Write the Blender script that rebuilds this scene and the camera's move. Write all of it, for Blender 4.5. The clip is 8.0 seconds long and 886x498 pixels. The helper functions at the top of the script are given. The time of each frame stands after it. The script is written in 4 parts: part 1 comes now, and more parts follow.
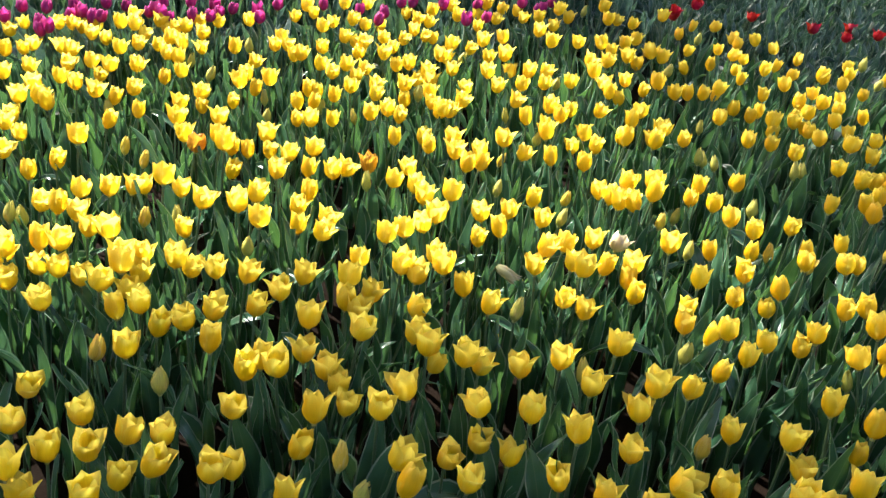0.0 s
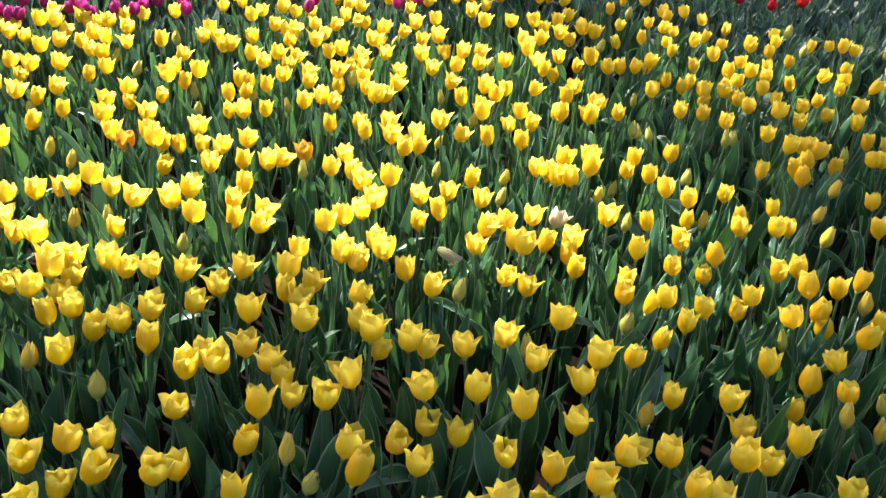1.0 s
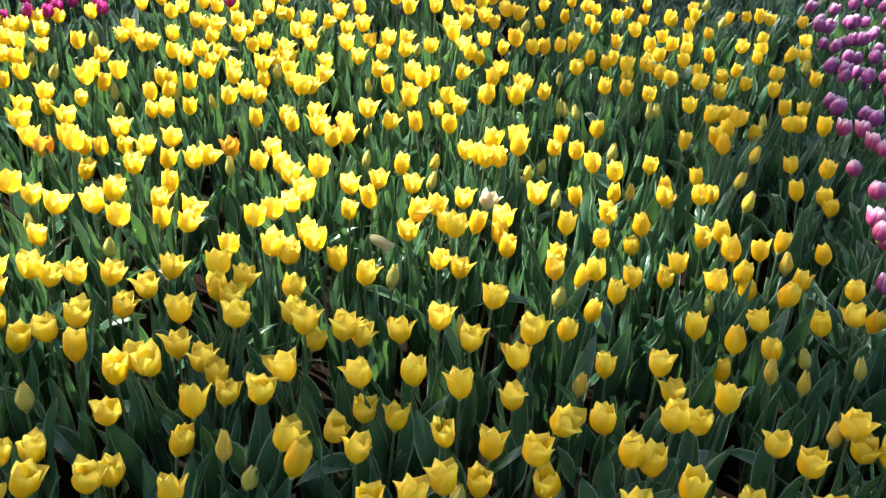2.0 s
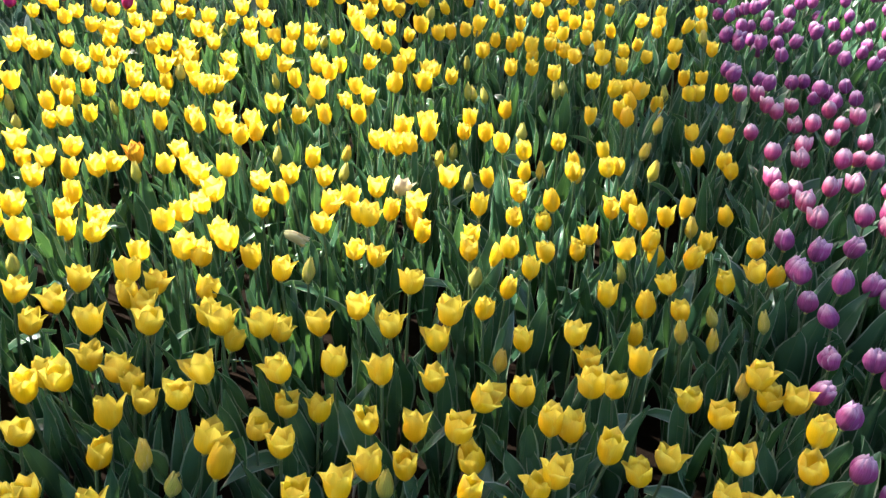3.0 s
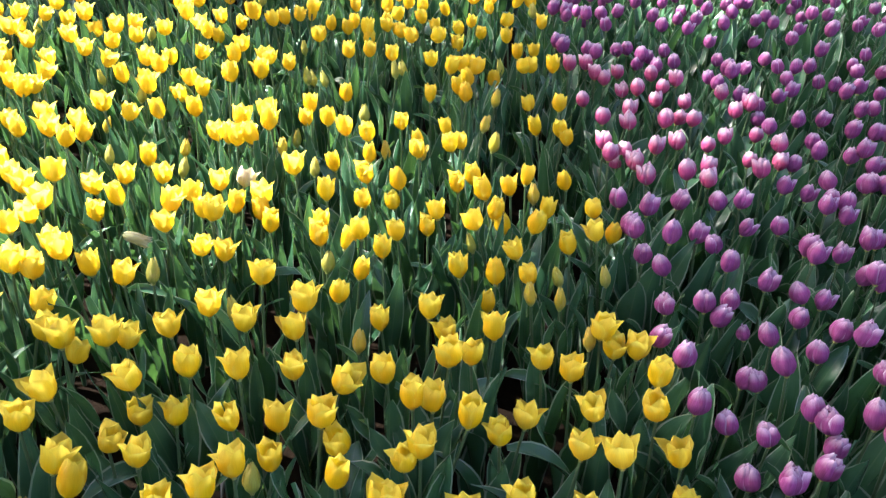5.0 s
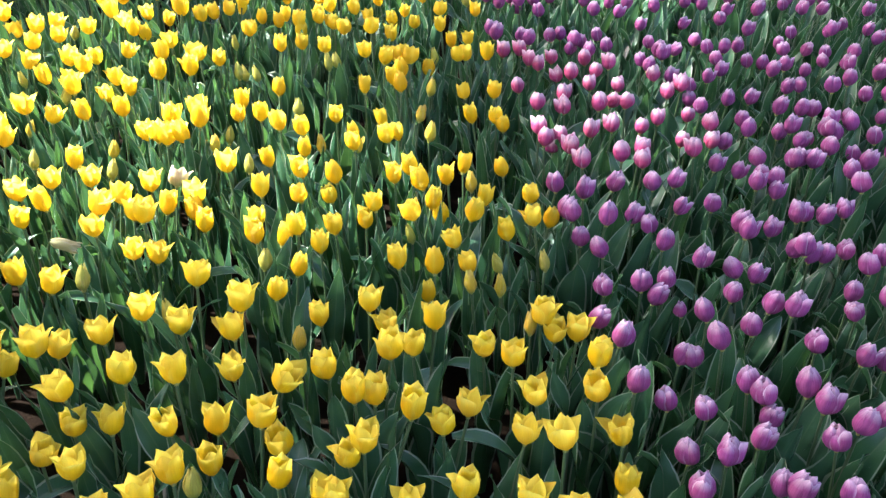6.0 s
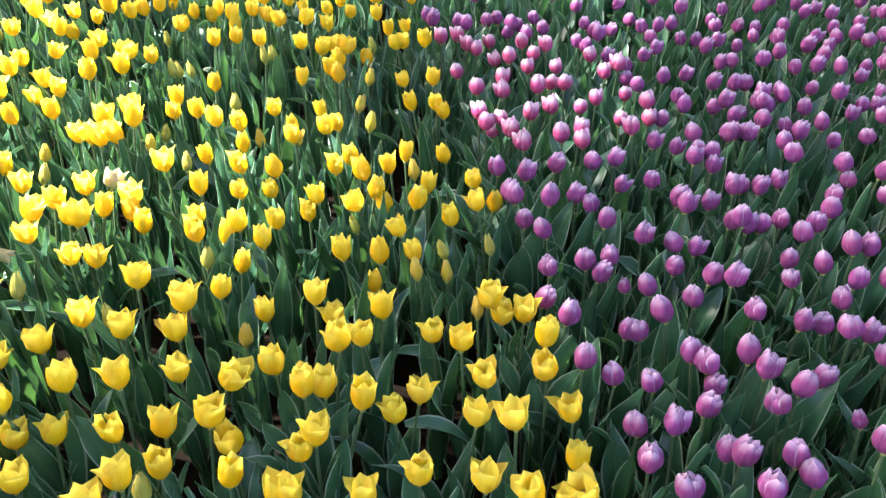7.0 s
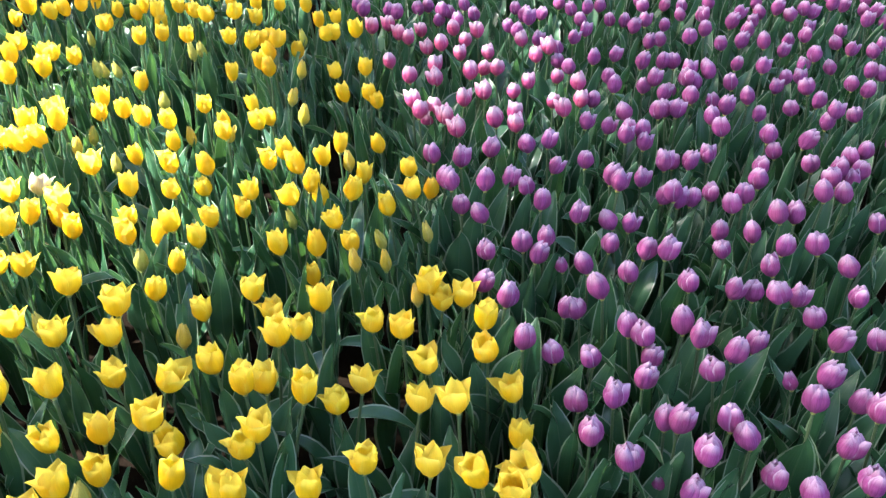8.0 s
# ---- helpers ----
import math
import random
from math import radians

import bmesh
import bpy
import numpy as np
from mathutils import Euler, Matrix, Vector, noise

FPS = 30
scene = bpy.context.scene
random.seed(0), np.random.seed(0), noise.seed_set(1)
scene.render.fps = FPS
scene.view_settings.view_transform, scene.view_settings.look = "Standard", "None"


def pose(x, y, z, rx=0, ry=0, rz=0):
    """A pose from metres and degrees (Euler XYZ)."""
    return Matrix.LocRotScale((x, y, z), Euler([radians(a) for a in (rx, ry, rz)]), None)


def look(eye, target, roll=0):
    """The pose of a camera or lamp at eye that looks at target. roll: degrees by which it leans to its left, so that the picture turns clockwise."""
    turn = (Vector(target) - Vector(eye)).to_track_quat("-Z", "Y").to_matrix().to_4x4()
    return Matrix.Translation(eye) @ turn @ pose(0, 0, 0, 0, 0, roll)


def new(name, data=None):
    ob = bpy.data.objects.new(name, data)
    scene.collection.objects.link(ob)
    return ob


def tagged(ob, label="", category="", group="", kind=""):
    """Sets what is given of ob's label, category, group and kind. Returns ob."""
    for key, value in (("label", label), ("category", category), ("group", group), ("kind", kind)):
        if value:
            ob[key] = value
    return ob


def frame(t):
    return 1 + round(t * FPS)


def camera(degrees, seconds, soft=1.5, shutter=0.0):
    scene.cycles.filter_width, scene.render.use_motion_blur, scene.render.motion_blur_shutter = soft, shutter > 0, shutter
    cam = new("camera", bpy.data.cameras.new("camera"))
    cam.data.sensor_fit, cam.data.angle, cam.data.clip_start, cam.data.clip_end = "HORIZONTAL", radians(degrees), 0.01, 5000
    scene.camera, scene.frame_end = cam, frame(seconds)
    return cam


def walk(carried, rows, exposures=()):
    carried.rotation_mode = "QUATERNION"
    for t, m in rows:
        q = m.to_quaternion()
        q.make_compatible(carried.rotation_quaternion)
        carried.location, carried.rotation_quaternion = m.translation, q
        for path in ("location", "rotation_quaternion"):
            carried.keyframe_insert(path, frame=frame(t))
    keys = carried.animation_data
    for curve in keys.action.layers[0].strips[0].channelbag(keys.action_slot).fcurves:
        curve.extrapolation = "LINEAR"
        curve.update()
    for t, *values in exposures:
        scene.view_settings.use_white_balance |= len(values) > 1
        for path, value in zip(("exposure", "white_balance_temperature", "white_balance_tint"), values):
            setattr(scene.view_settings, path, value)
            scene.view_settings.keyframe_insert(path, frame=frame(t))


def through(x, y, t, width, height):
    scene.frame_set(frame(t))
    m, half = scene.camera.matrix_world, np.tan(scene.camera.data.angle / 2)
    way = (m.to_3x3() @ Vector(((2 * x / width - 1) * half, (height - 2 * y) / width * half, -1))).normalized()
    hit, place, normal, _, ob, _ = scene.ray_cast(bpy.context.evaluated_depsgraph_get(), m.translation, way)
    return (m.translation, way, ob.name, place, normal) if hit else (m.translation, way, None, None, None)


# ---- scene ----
cam = camera(58.7, 8.0, soft=1.4)
PATH = [
    (0, (0.033, 0.007, 1.545), (0.063, 1.654, 0.41), 4.1),
    (0.5, (0.045, 0.008, 1.543), (0.135, 1.644, 0.396), 3.8),
    (1, (0.062, 0.009, 1.54), (0.214, 1.632, 0.381), 3.3),
    (2.5, (0.128, -0.02, 1.539), (0.477, 1.553, 0.354), 1.7),
    (3, (0.147, -0.03, 1.539), (0.582, 1.516, 0.348), 1.3),
    (3.5, (0.153, -0.035, 1.541), (0.675, 1.481, 0.344), 1.8),
    (4, (0.153, -0.039, 1.539), (0.765, 1.438, 0.337), 2.7),
    (4.5, (0.16, -0.045, 1.539), (0.838, 1.4, 0.333), 3.1),
    (5, (0.175, -0.055, 1.538), (0.919, 1.351, 0.326), 3.2),
    (6.5, (0.214, -0.069, 1.533), (1.103, 1.231, 0.3), 3.1),
    (7, (0.221, -0.078, 1.532), (1.155, 1.181, 0.291), 2.9),
    (7.5, (0.231, -0.091, 1.531), (1.208, 1.129, 0.283), 2.8),
    (8, (0.243, -0.104, 1.53), (1.265, 1.072, 0.275), 2.6),
]
walk(cam, [(t, look(eye, target, roll)) for t, eye, target, roll in PATH], exposures=((0.0, 1.93, 6500, 18), (3.0, 2.17, 6500, 18), (5.5, 2.48, 6300, 17), (8.0, 2.81, 6250, 15)))

# ---- light ----
SUN_AZIMUTH, SUN_ELEVATION = -42.0, 40.0  # degrees from +y towards +x, and above the horizon
world = bpy.data.worlds.new("sky")
scene.world = world
world.use_nodes = True
wn, wl = world.node_tree.nodes, world.node_tree.links
sky = wn.new("ShaderNodeTexSky")
sky.sky_type = "NISHITA"
sky.sun_disc = False
sky.air_density, sky.dust_density, sky.ozone_density = 0.7, 4.0, 0.4  # a hazy, whitish sky
sky.sun_elevation = radians(SUN_ELEVATION)
sky.sun_rotation = radians(SUN_AZIMUTH % 360)
wl.new(sky.outputs["Color"], wn["Background"].inputs["Color"])
wn["Background"].inputs["Strength"].default_value = 0.114

sun = new("sun", bpy.data.lights.new("sun", "SUN"))
sun.data.energy, sun.data.angle, sun.data.color = 4.7, radians(0.6), (1.0, 0.99, 0.95)
a, e = radians(SUN_AZIMUTH), radians(SUN_ELEVATION)
TO_SUN = Vector((math.sin(a) * math.cos(e), math.cos(a) * math.cos(e), math.sin(e)))
sun.matrix_world = look(TO_SUN * 30, (0, 0, 0))


# ---- materials ----
def material(name):
    m = bpy.data.materials.new(name)
    m.use_nodes = True
    m.node_tree.nodes.clear()
    return m, m.node_tree.nodes, m.node_tree.links


def math_node(n, l, op, a, b=0.5, clamp=False):
    k = n.new("ShaderNodeMath")
    k.operation, k.use_clamp = op, clamp
    for slot, v in ((0, a), (1, b)):
        if isinstance(v, (int, float)):
            k.inputs[slot].default_value = v
        else:
            l.new(v, k.inputs[slot])
    return k.outputs[0]


def mix_node(n, l, f, a, b, blend="MIX"):
    k = n.new("ShaderNodeMix")
    k.data_type, k.blend_type = "RGBA", blend
    for slot, v in ((0, f), (6, a), (7, b)):
        if isinstance(v, (int, float)):
            k.inputs[slot].default_value = v
        elif isinstance(v, tuple):
            k.inputs[slot].default_value = (*v, 1)
        else:
            l.new(v, k.inputs[slot])
    return k.outputs[2]


def noise_node(n, l, vector, scale, detail=3.0, rough=0.55):
    k = n.new("ShaderNodeTexNoise")
    k.inputs["Scale"].default_value, k.inputs["Detail"].default_value, k.inputs["Roughness"].default_value = scale, detail, rough
    if vector is not None:
        l.new(vector, k.inputs["Vector"])
    return k.outputs["Fac"]


def any_random(n, l):
    """A random number for each object, and for each island of a joined mesh."""
    s = math_node(n, l, "ADD", n.new("ShaderNodeObjectInfo").outputs["Random"], n.new("ShaderNodeNewGeometry").outputs["Random Per Island"])
    return math_node(n, l, "FRACT", s)


def along_grain(n, l, across, along):
    """The sheet's own coordinates, stretched so that noise runs in streaks from base to tip."""
    uv = n.new("ShaderNodeUVMap")
    uv.uv_map = "UVMap"
    sep = n.new("ShaderNodeSeparateXYZ")
    l.new(uv.outputs[0], sep.inputs[0])
    com = n.new("ShaderNodeCombineXYZ")
    l.new(math_node(n, l, "MULTIPLY", sep.outputs[0], across), com.inputs[0])
    l.new(math_node(n, l, "MULTIPLY", sep.outputs[1], along), com.inputs[1])
    l.new(math_node(n, l, "MULTIPLY", any_random(n, l), 40.0), com.inputs[2])
    return sep.outputs[0], sep.outputs[1], com.outputs[0]


def finish(n, l, color, rough, through, through_amount, bump, bump_strength, specular=0.5, sheen=0.0):
    """A thin living sheet: gloss and colour on both faces, and light that shines through."""
    b = n.new("ShaderNodeBump")
    b.inputs["Strength"].default_value, b.inputs["Distance"].default_value = bump_strength, 0.002
    l.new(bump, b.inputs["Height"])
    p = n.new("ShaderNodeBsdfPrincipled")
    l.new(color, p.inputs["Base Color"])
    if isinstance(rough, (int, float)):
        p.inputs["Roughness"].default_value = rough
    else:
        l.new(rough, p.inputs["Roughness"])
    p.inputs["Specular IOR Level"].default_value = specular
    p.inputs["Sheen Weight"].default_value = sheen
    l.new(b.outputs[0], p.inputs["Normal"])
    t = n.new("ShaderNodeBsdfTranslucent")
    l.new(through, t.inputs["Color"])
    l.new(b.outputs[0], t.inputs["Normal"])
    mix = n.new("ShaderNodeMixShader")
    mix.inputs[0].default_value = through_amount
    l.new(p.outputs[0], mix.inputs[1])
    l.new(t.outputs[0], mix.inputs[2])
    out = n.new("ShaderNodeOutputMaterial")
    l.new(mix.outputs[0], out.inputs[0])


def petal_material(name, body, edge, foot, edge_from=0.55, through=0.4, vary=0.16, streak=0.25, shine=None, side=1.0, tip=0.97):
    m, n, l = material(name)
    u, v, grain = along_grain(n, l, 26.0, 2.2)
    veins = noise_node(n, l, grain, 1.0, 4.0)
    off = math_node(n, l, "ABSOLUTE", math_node(n, l, "SUBTRACT", math_node(n, l, "MULTIPLY", u, 2.0), 1.0))
    rim = math_node(n, l, "MULTIPLY", math_node(n, l, "SUBTRACT", math_node(n, l, "MAXIMUM", math_node(n, l, "MULTIPLY", off, side), math_node(n, l, "MULTIPLY", v, tip)), edge_from), 1 / (1 - edge_from), True)
    low = math_node(n, l, "MULTIPLY", math_node(n, l, "SUBTRACT", 0.32, v), 3.0, True)
    c = mix_node(n, l, math_node(n, l, "POWER", rim, 1.35), body, edge)
    c = mix_node(n, l, low, c, foot)
    dark = n.new("ShaderNodeValToRGB")
    dark.color_ramp.elements[0].position, dark.color_ramp.elements[1].position = 0.3, 0.62
    k = 1 - streak
    dark.color_ramp.elements[0].color, dark.color_ramp.elements[1].color = (k, k * 0.94, k, 1), (1, 1, 1, 1)
    l.new(veins, dark.inputs[0])
    c = mix_node(n, l, 1.0, c, dark.outputs[0], "MULTIPLY")
    hsv = n.new("ShaderNodeHueSaturation")
    r = any_random(n, l)
    l.new(math_node(n, l, "ADD", math_node(n, l, "MULTIPLY", r, 0.024), 0.488), hsv.inputs["Hue"])
    l.new(math_node(n, l, "ADD", math_node(n, l, "MULTIPLY", math_node(n, l, "FRACT", math_node(n, l, "MULTIPLY", r, 7.3)), vary), 1 - vary), hsv.inputs["Value"])
    l.new(c, hsv.inputs["Color"])
    glow = mix_node(n, l, 0.88, hsv.outputs[0], shine) if shine else hsv.outputs[0]
    finish(n, l, hsv.outputs[0], 0.46, glow, through, veins, 0.3, 0.22, 0.0)
    return m


def leaf_material(name, deep, pale, glow, through=0.16, smooth=0.15, specular=0.68):
    m, n, l = material(name)
    u, v, grain = along_grain(n, l, 34.0, 1.6)
    veins = noise_node(n, l, grain, 1.0, 3.0)
    geo = n.new("ShaderNodeNewGeometry")
    cloud = noise_node(n, l, geo.outputs["Position"], 38.0, 4.0)
    specks = noise_node(n, l, geo.outputs["Position"], 420.0, 2.0)
    r = any_random(n, l)
    f = math_node(n, l, "ADD", math_node(n, l, "MULTIPLY", math_node(n, l, "SUBTRACT", cloud, 0.5), 1.3), r, True)
    c = mix_node(n, l, f, deep, pale)
    c = mix_node(n, l, math_node(n, l, "MULTIPLY", math_node(n, l, "SUBTRACT", veins, 0.42), 1.5, True), c, pale)
    off = math_node(n, l, "ABSOLUTE", math_node(n, l, "SUBTRACT", math_node(n, l, "MULTIPLY", u, 2.0), 1.0))
    # pale leaf margin, painted wider and lighter to imitate highlights along the edge
    rim = math_node(n, l, "GREATER_THAN", off, 0.89)
    c = mix_node(n, l, math_node(n, l, "MULTIPLY", rim, 0.6), c, (0.42, 0.50, 0.36))
    rib = math_node(n, l, "LESS_THAN", off, 0.05)
    c = mix_node(n, l, math_node(n, l, "MULTIPLY", rib, 0.25), c, (0.16, 0.24, 0.12))
    blot = math_node(n, l, "MULTIPLY", math_node(n, l, "SUBTRACT", specks, 0.66), 4.0, True)
    c = mix_node(n, l, math_node(n, l, "MULTIPLY", blot, 0.35), c, (0.13, 0.12, 0.05))
    g = mix_node(n, l, f, glow, pale)
    rough = math_node(n, l, "ADD", math_node(n, l, "MULTIPLY", cloud, 0.26), smooth)
    finish(n, l, c, rough, g, through, veins, 0.35, specular)
    return m


def stem_material():
    m, n, l = material("tulip stem green")
    u, v, grain = along_grain(n, l, 9.0, 3.0)
    f = noise_node(n, l, grain, 1.5, 3.0)
    c = mix_node(n, l, f, (0.045, 0.102, 0.04), (0.11, 0.165, 0.07))
    finish(n, l, c, 0.42, c, 0.08, f, 0.2, 0.45)
    return m


def dry_leaf_material():
    m, n, l = material("bleached dry leaf")
    u, v, grain = along_grain(n, l, 20.0, 2.0)
    f = noise_node(n, l, grain, 1.0, 4.0)
    c = mix_node(n, l, f, (0.52, 0.46, 0.36), (0.80, 0.77, 0.68))
    finish(n, l, c, 0.6, c, 0.3, f, 0.4, 0.3)
    return m


def soil_material():
    m, n, l = material("damp garden soil")
    geo = n.new("ShaderNodeNewGeometry")
    big = noise_node(n, l, geo.outputs["Position"], 7.0, 4.0)
    fine = noise_node(n, l, geo.outputs["Position"], 160.0, 6.0, 0.7)
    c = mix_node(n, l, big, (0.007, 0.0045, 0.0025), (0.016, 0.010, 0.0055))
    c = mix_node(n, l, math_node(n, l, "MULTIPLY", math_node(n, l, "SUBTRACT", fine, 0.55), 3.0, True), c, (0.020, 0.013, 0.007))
    b = n.new("ShaderNodeBump")
    b.inputs["Strength"].default_value, b.inputs["Distance"].default_value = 0.8, 0.01
    l.new(fine, b.inputs["Height"])
    p = n.new("ShaderNodeBsdfPrincipled")
    l.new(c, p.inputs["Base Color"])
    p.inputs["Roughness"].default_value, p.inputs["Specular IOR Level"].default_value = 0.95, 0.06
    l.new(b.outputs[0], p.inputs["Normal"])
    out = n.new("ShaderNodeOutputMaterial")
    l.new(p.outputs[0], out.inputs[0])
    return m


YELLOW = petal_material("yellow petal", (0.85, 0.512, 0.001), (0.93, 0.72, 0.10), (0.80, 0.475, 0.002), 0.6, 0.56, 0.16, 0.22, (0.98, 0.93, 0.16))
CREAM = petal_material("cream petal", (0.86, 0.76, 0.42), (0.90, 0.84, 0.62), (0.6, 0.58, 0.25), 0.6)
FADED = petal_material("faded orange petal", (0.86, 0.50, 0.03), (0.74, 0.38, 0.06), (0.84, 0.55, 0.05), 0.6, 0.5, 0.25, 0.35)
BUD_YELLOW = petal_material("pale yellow bud petal", (0.82, 0.66, 0.06), (0.86, 0.74, 0.20), (0.48, 0.48, 0.10), 0.6, 0.4)
BUD_GREEN = petal_material("green bud petal", (0.60, 0.58, 0.09), (0.74, 0.68, 0.17), (0.28, 0.38, 0.08), 0.6, 0.3)
PURPLE = petal_material("purple petal", (0.475, 0.112, 0.32), (0.95, 0.80, 0.93), (0.40, 0.095, 0.265), 0.66, 0.42, 0.22, 0.32, None, 0.97, 0.95)
# sunlit copy of the purple petal: sunlight painted in as pinker, whiter colour
PURPLE_SUNLIT = petal_material("sunlit purple petal", (0.64, 0.11, 0.27), (0.97, 0.86, 0.90), (0.60, 0.12, 0.21), 0.55, 0.4, 0.18, 0.26, None, 1.0, 0.95)
MAGENTA = petal_material("magenta petal", (0.56, 0.03, 0.22), (0.68, 0.12, 0.36), (0.5, 0.05, 0.16), 0.6, 0.45, 0.35, 0.3)
RED = petal_material("red petal", (0.60, 0.008, 0.012), (0.68, 0.025, 0.02), (0.5, 0.03, 0.02), 0.6, 0.35, 0.3, 0.3)
BUD_DARK = petal_material("dark green bud petal", (0.07, 0.12, 0.07), (0.14, 0.18, 0.11), (0.05, 0.10, 0.05), 0.6, 0.15)
WILTED = petal_material("wilted pale petal", (0.60, 0.56, 0.26), (0.70, 0.67, 0.46), (0.48, 0.50, 0.22), 0.6, 0.3)
LEAF = leaf_material("tulip leaf green", (0.021, 0.079, 0.037), (0.060, 0.152, 0.075), (0.15, 0.37, 0.07), 0.18, 0.08, 0.64)
LEAF_BLUE = leaf_material("blue-green tulip leaf", (0.026, 0.072, 0.052), (0.066, 0.132, 0.098), (0.13, 0.28, 0.08), 0.2, 0.14, 0.7)
STEM = stem_material()
BLEACHED = dry_leaf_material()
PISTIL = petal_material("pale pistil", (0.52, 0.50, 0.14), (0.60, 0.56, 0.20), (0.34, 0.40, 0.12), 0.6, 0.2)
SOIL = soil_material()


# ---- sheets of plant tissue as arrays: points, quads, and a place on the sheet for each point ----
def grid_faces(rows, cols):
    i = np.arange(rows * cols).reshape(rows, cols)
    return np.stack([i[:-1, :-1], i[:-1, 1:], i[1:, 1:], i[1:, :-1]], -1).reshape(-1, 4)


def turn_z(points, angle):
    c, s = math.cos(angle), math.sin(angle)
    return points @ np.array([[c, s, 0], [-s, c, 0], [0, 0, 1]])


def petal(rng, length, belly, mouth, reach, width, curl=0.0, point=0.8, tuck=0.25, shoulder=1.6, rows=9, cols=7):
    """One petal of a goblet: belly and mouth are the radii half way up and at the tip, reach the height where it is widest."""
    u = np.linspace(0, 1, rows)[:, None]
    v = np.linspace(-1, 1, cols)[None, :]
    up = u ** 1.05
    swell = np.sin(np.pi * np.clip(u / (2 * reach), 0, 0.5)) ** (0.5 + 0.5 * reach)
    r = 0.005 + (belly - 0.005) * swell
    late = np.clip((u - reach) / (1 - reach), 0, 1)
    r = r + (mouth - belly) * late ** shoulder
    w = width * (np.clip(u / 0.42, 0, 1) ** 0.6 * 0.72 + 0.28) * np.clip(1 - np.clip((u - min(reach, 0.47)) / (1 - min(reach, 0.47)), 0, 1) ** (1.4 + 2.2 * (1 - point)), 0.0, 1) ** (0.5 + 0.35 * point)
    w = np.maximum(w, 0.004)
    across = v * w
    angle = across / np.maximum(r, 0.016)
    lift = length * up - 0.05 * length * np.abs(v) ** 2 * late
    ripple = 0.0012 * np.sin(v * 5 + rng.uniform(0, 6)) * late + 0.0016 * np.sin(u * 7 + rng.uniform(0, 6)) * v
    rad = r * (1 - tuck * 0.22 * v ** 2) + ripple + curl * late ** 3 * 0.012 + 0.0018 * (1 - np.abs(v)) ** 2 * u
    pts = np.stack([rad * np.sin(angle), rad * np.cos(angle), lift + 0 * v - curl * 0.006 * late ** 3], -1)
    uv = np.stack([0.5 + 0.5 * v + 0 * u, u + 0 * v], -1)
    return pts.reshape(-1, 3), grid_faces(rows, cols), uv.reshape(-1, 2)


def bloom(rng, length, belly, mouth, reach, width, curl, point, loose, tuck=0.25, whorls=2, shoulder=1.6):
    """The petals of one flower, three to a whorl, inner ones first."""
    petals = []
    for whorl in range(whorls):
        k = 1 - 0.11 * (whorls - 1 - whorl)
        shut = 1 if whorls < 3 else (0.3, 0.65, 1)[whorl]
        for n in range(3):
            bent = rng.uniform(-1, 1) * loose
            wild = rng.random() < loose * 0.22
            mo = mouth * k * shut * (1 + 0.35 * bent) + (0.011 if wild else 0)
            p, f, uv = petal(rng, length * rng.uniform(0.93, 1.05) * (1.07 if whorl == 0 else 1), belly * k * (1 + 0.1 * bent), mo, reach, width * rng.uniform(0.92, 1.08), curl * rng.uniform(0.3, 1.6), point, tuck, shoulder)
            p = turn_z(p, 2 * math.pi * n / 3 + whorl * math.pi / 3 + rng.uniform(-0.14, 0.14) * (1 + loose))
            petals.append((p, f, uv))
    return petals


def tube(path, radii, sides=7):
    """A round stalk along a list of points."""
    path = np.array(path, float)
    n = len(path)
    t = np.gradient(path, axis=0)
    t /= np.linalg.norm(t, axis=1)[:, None]
    a = np.cross(t, [0.0, 1.0, 0.05])
    a /= np.linalg.norm(a, axis=1)[:, None]
    b = np.cross(t, a)
    ang = np.linspace(0, 2 * np.pi, sides + 1)
    pts = path[:, None] + np.array(radii)[:, None, None] * (a[:, None] * np.cos(ang)[None, :, None] + b[:, None] * np.sin(ang)[None, :, None])
    uv = np.stack(np.broadcast_arrays(np.linspace(0, 1, sides + 1)[None], np.linspace(0, 1, n)[:, None]), -1)
    return pts.reshape(-1, 3), grid_faces(n, sides + 1), uv.reshape(-1, 2)


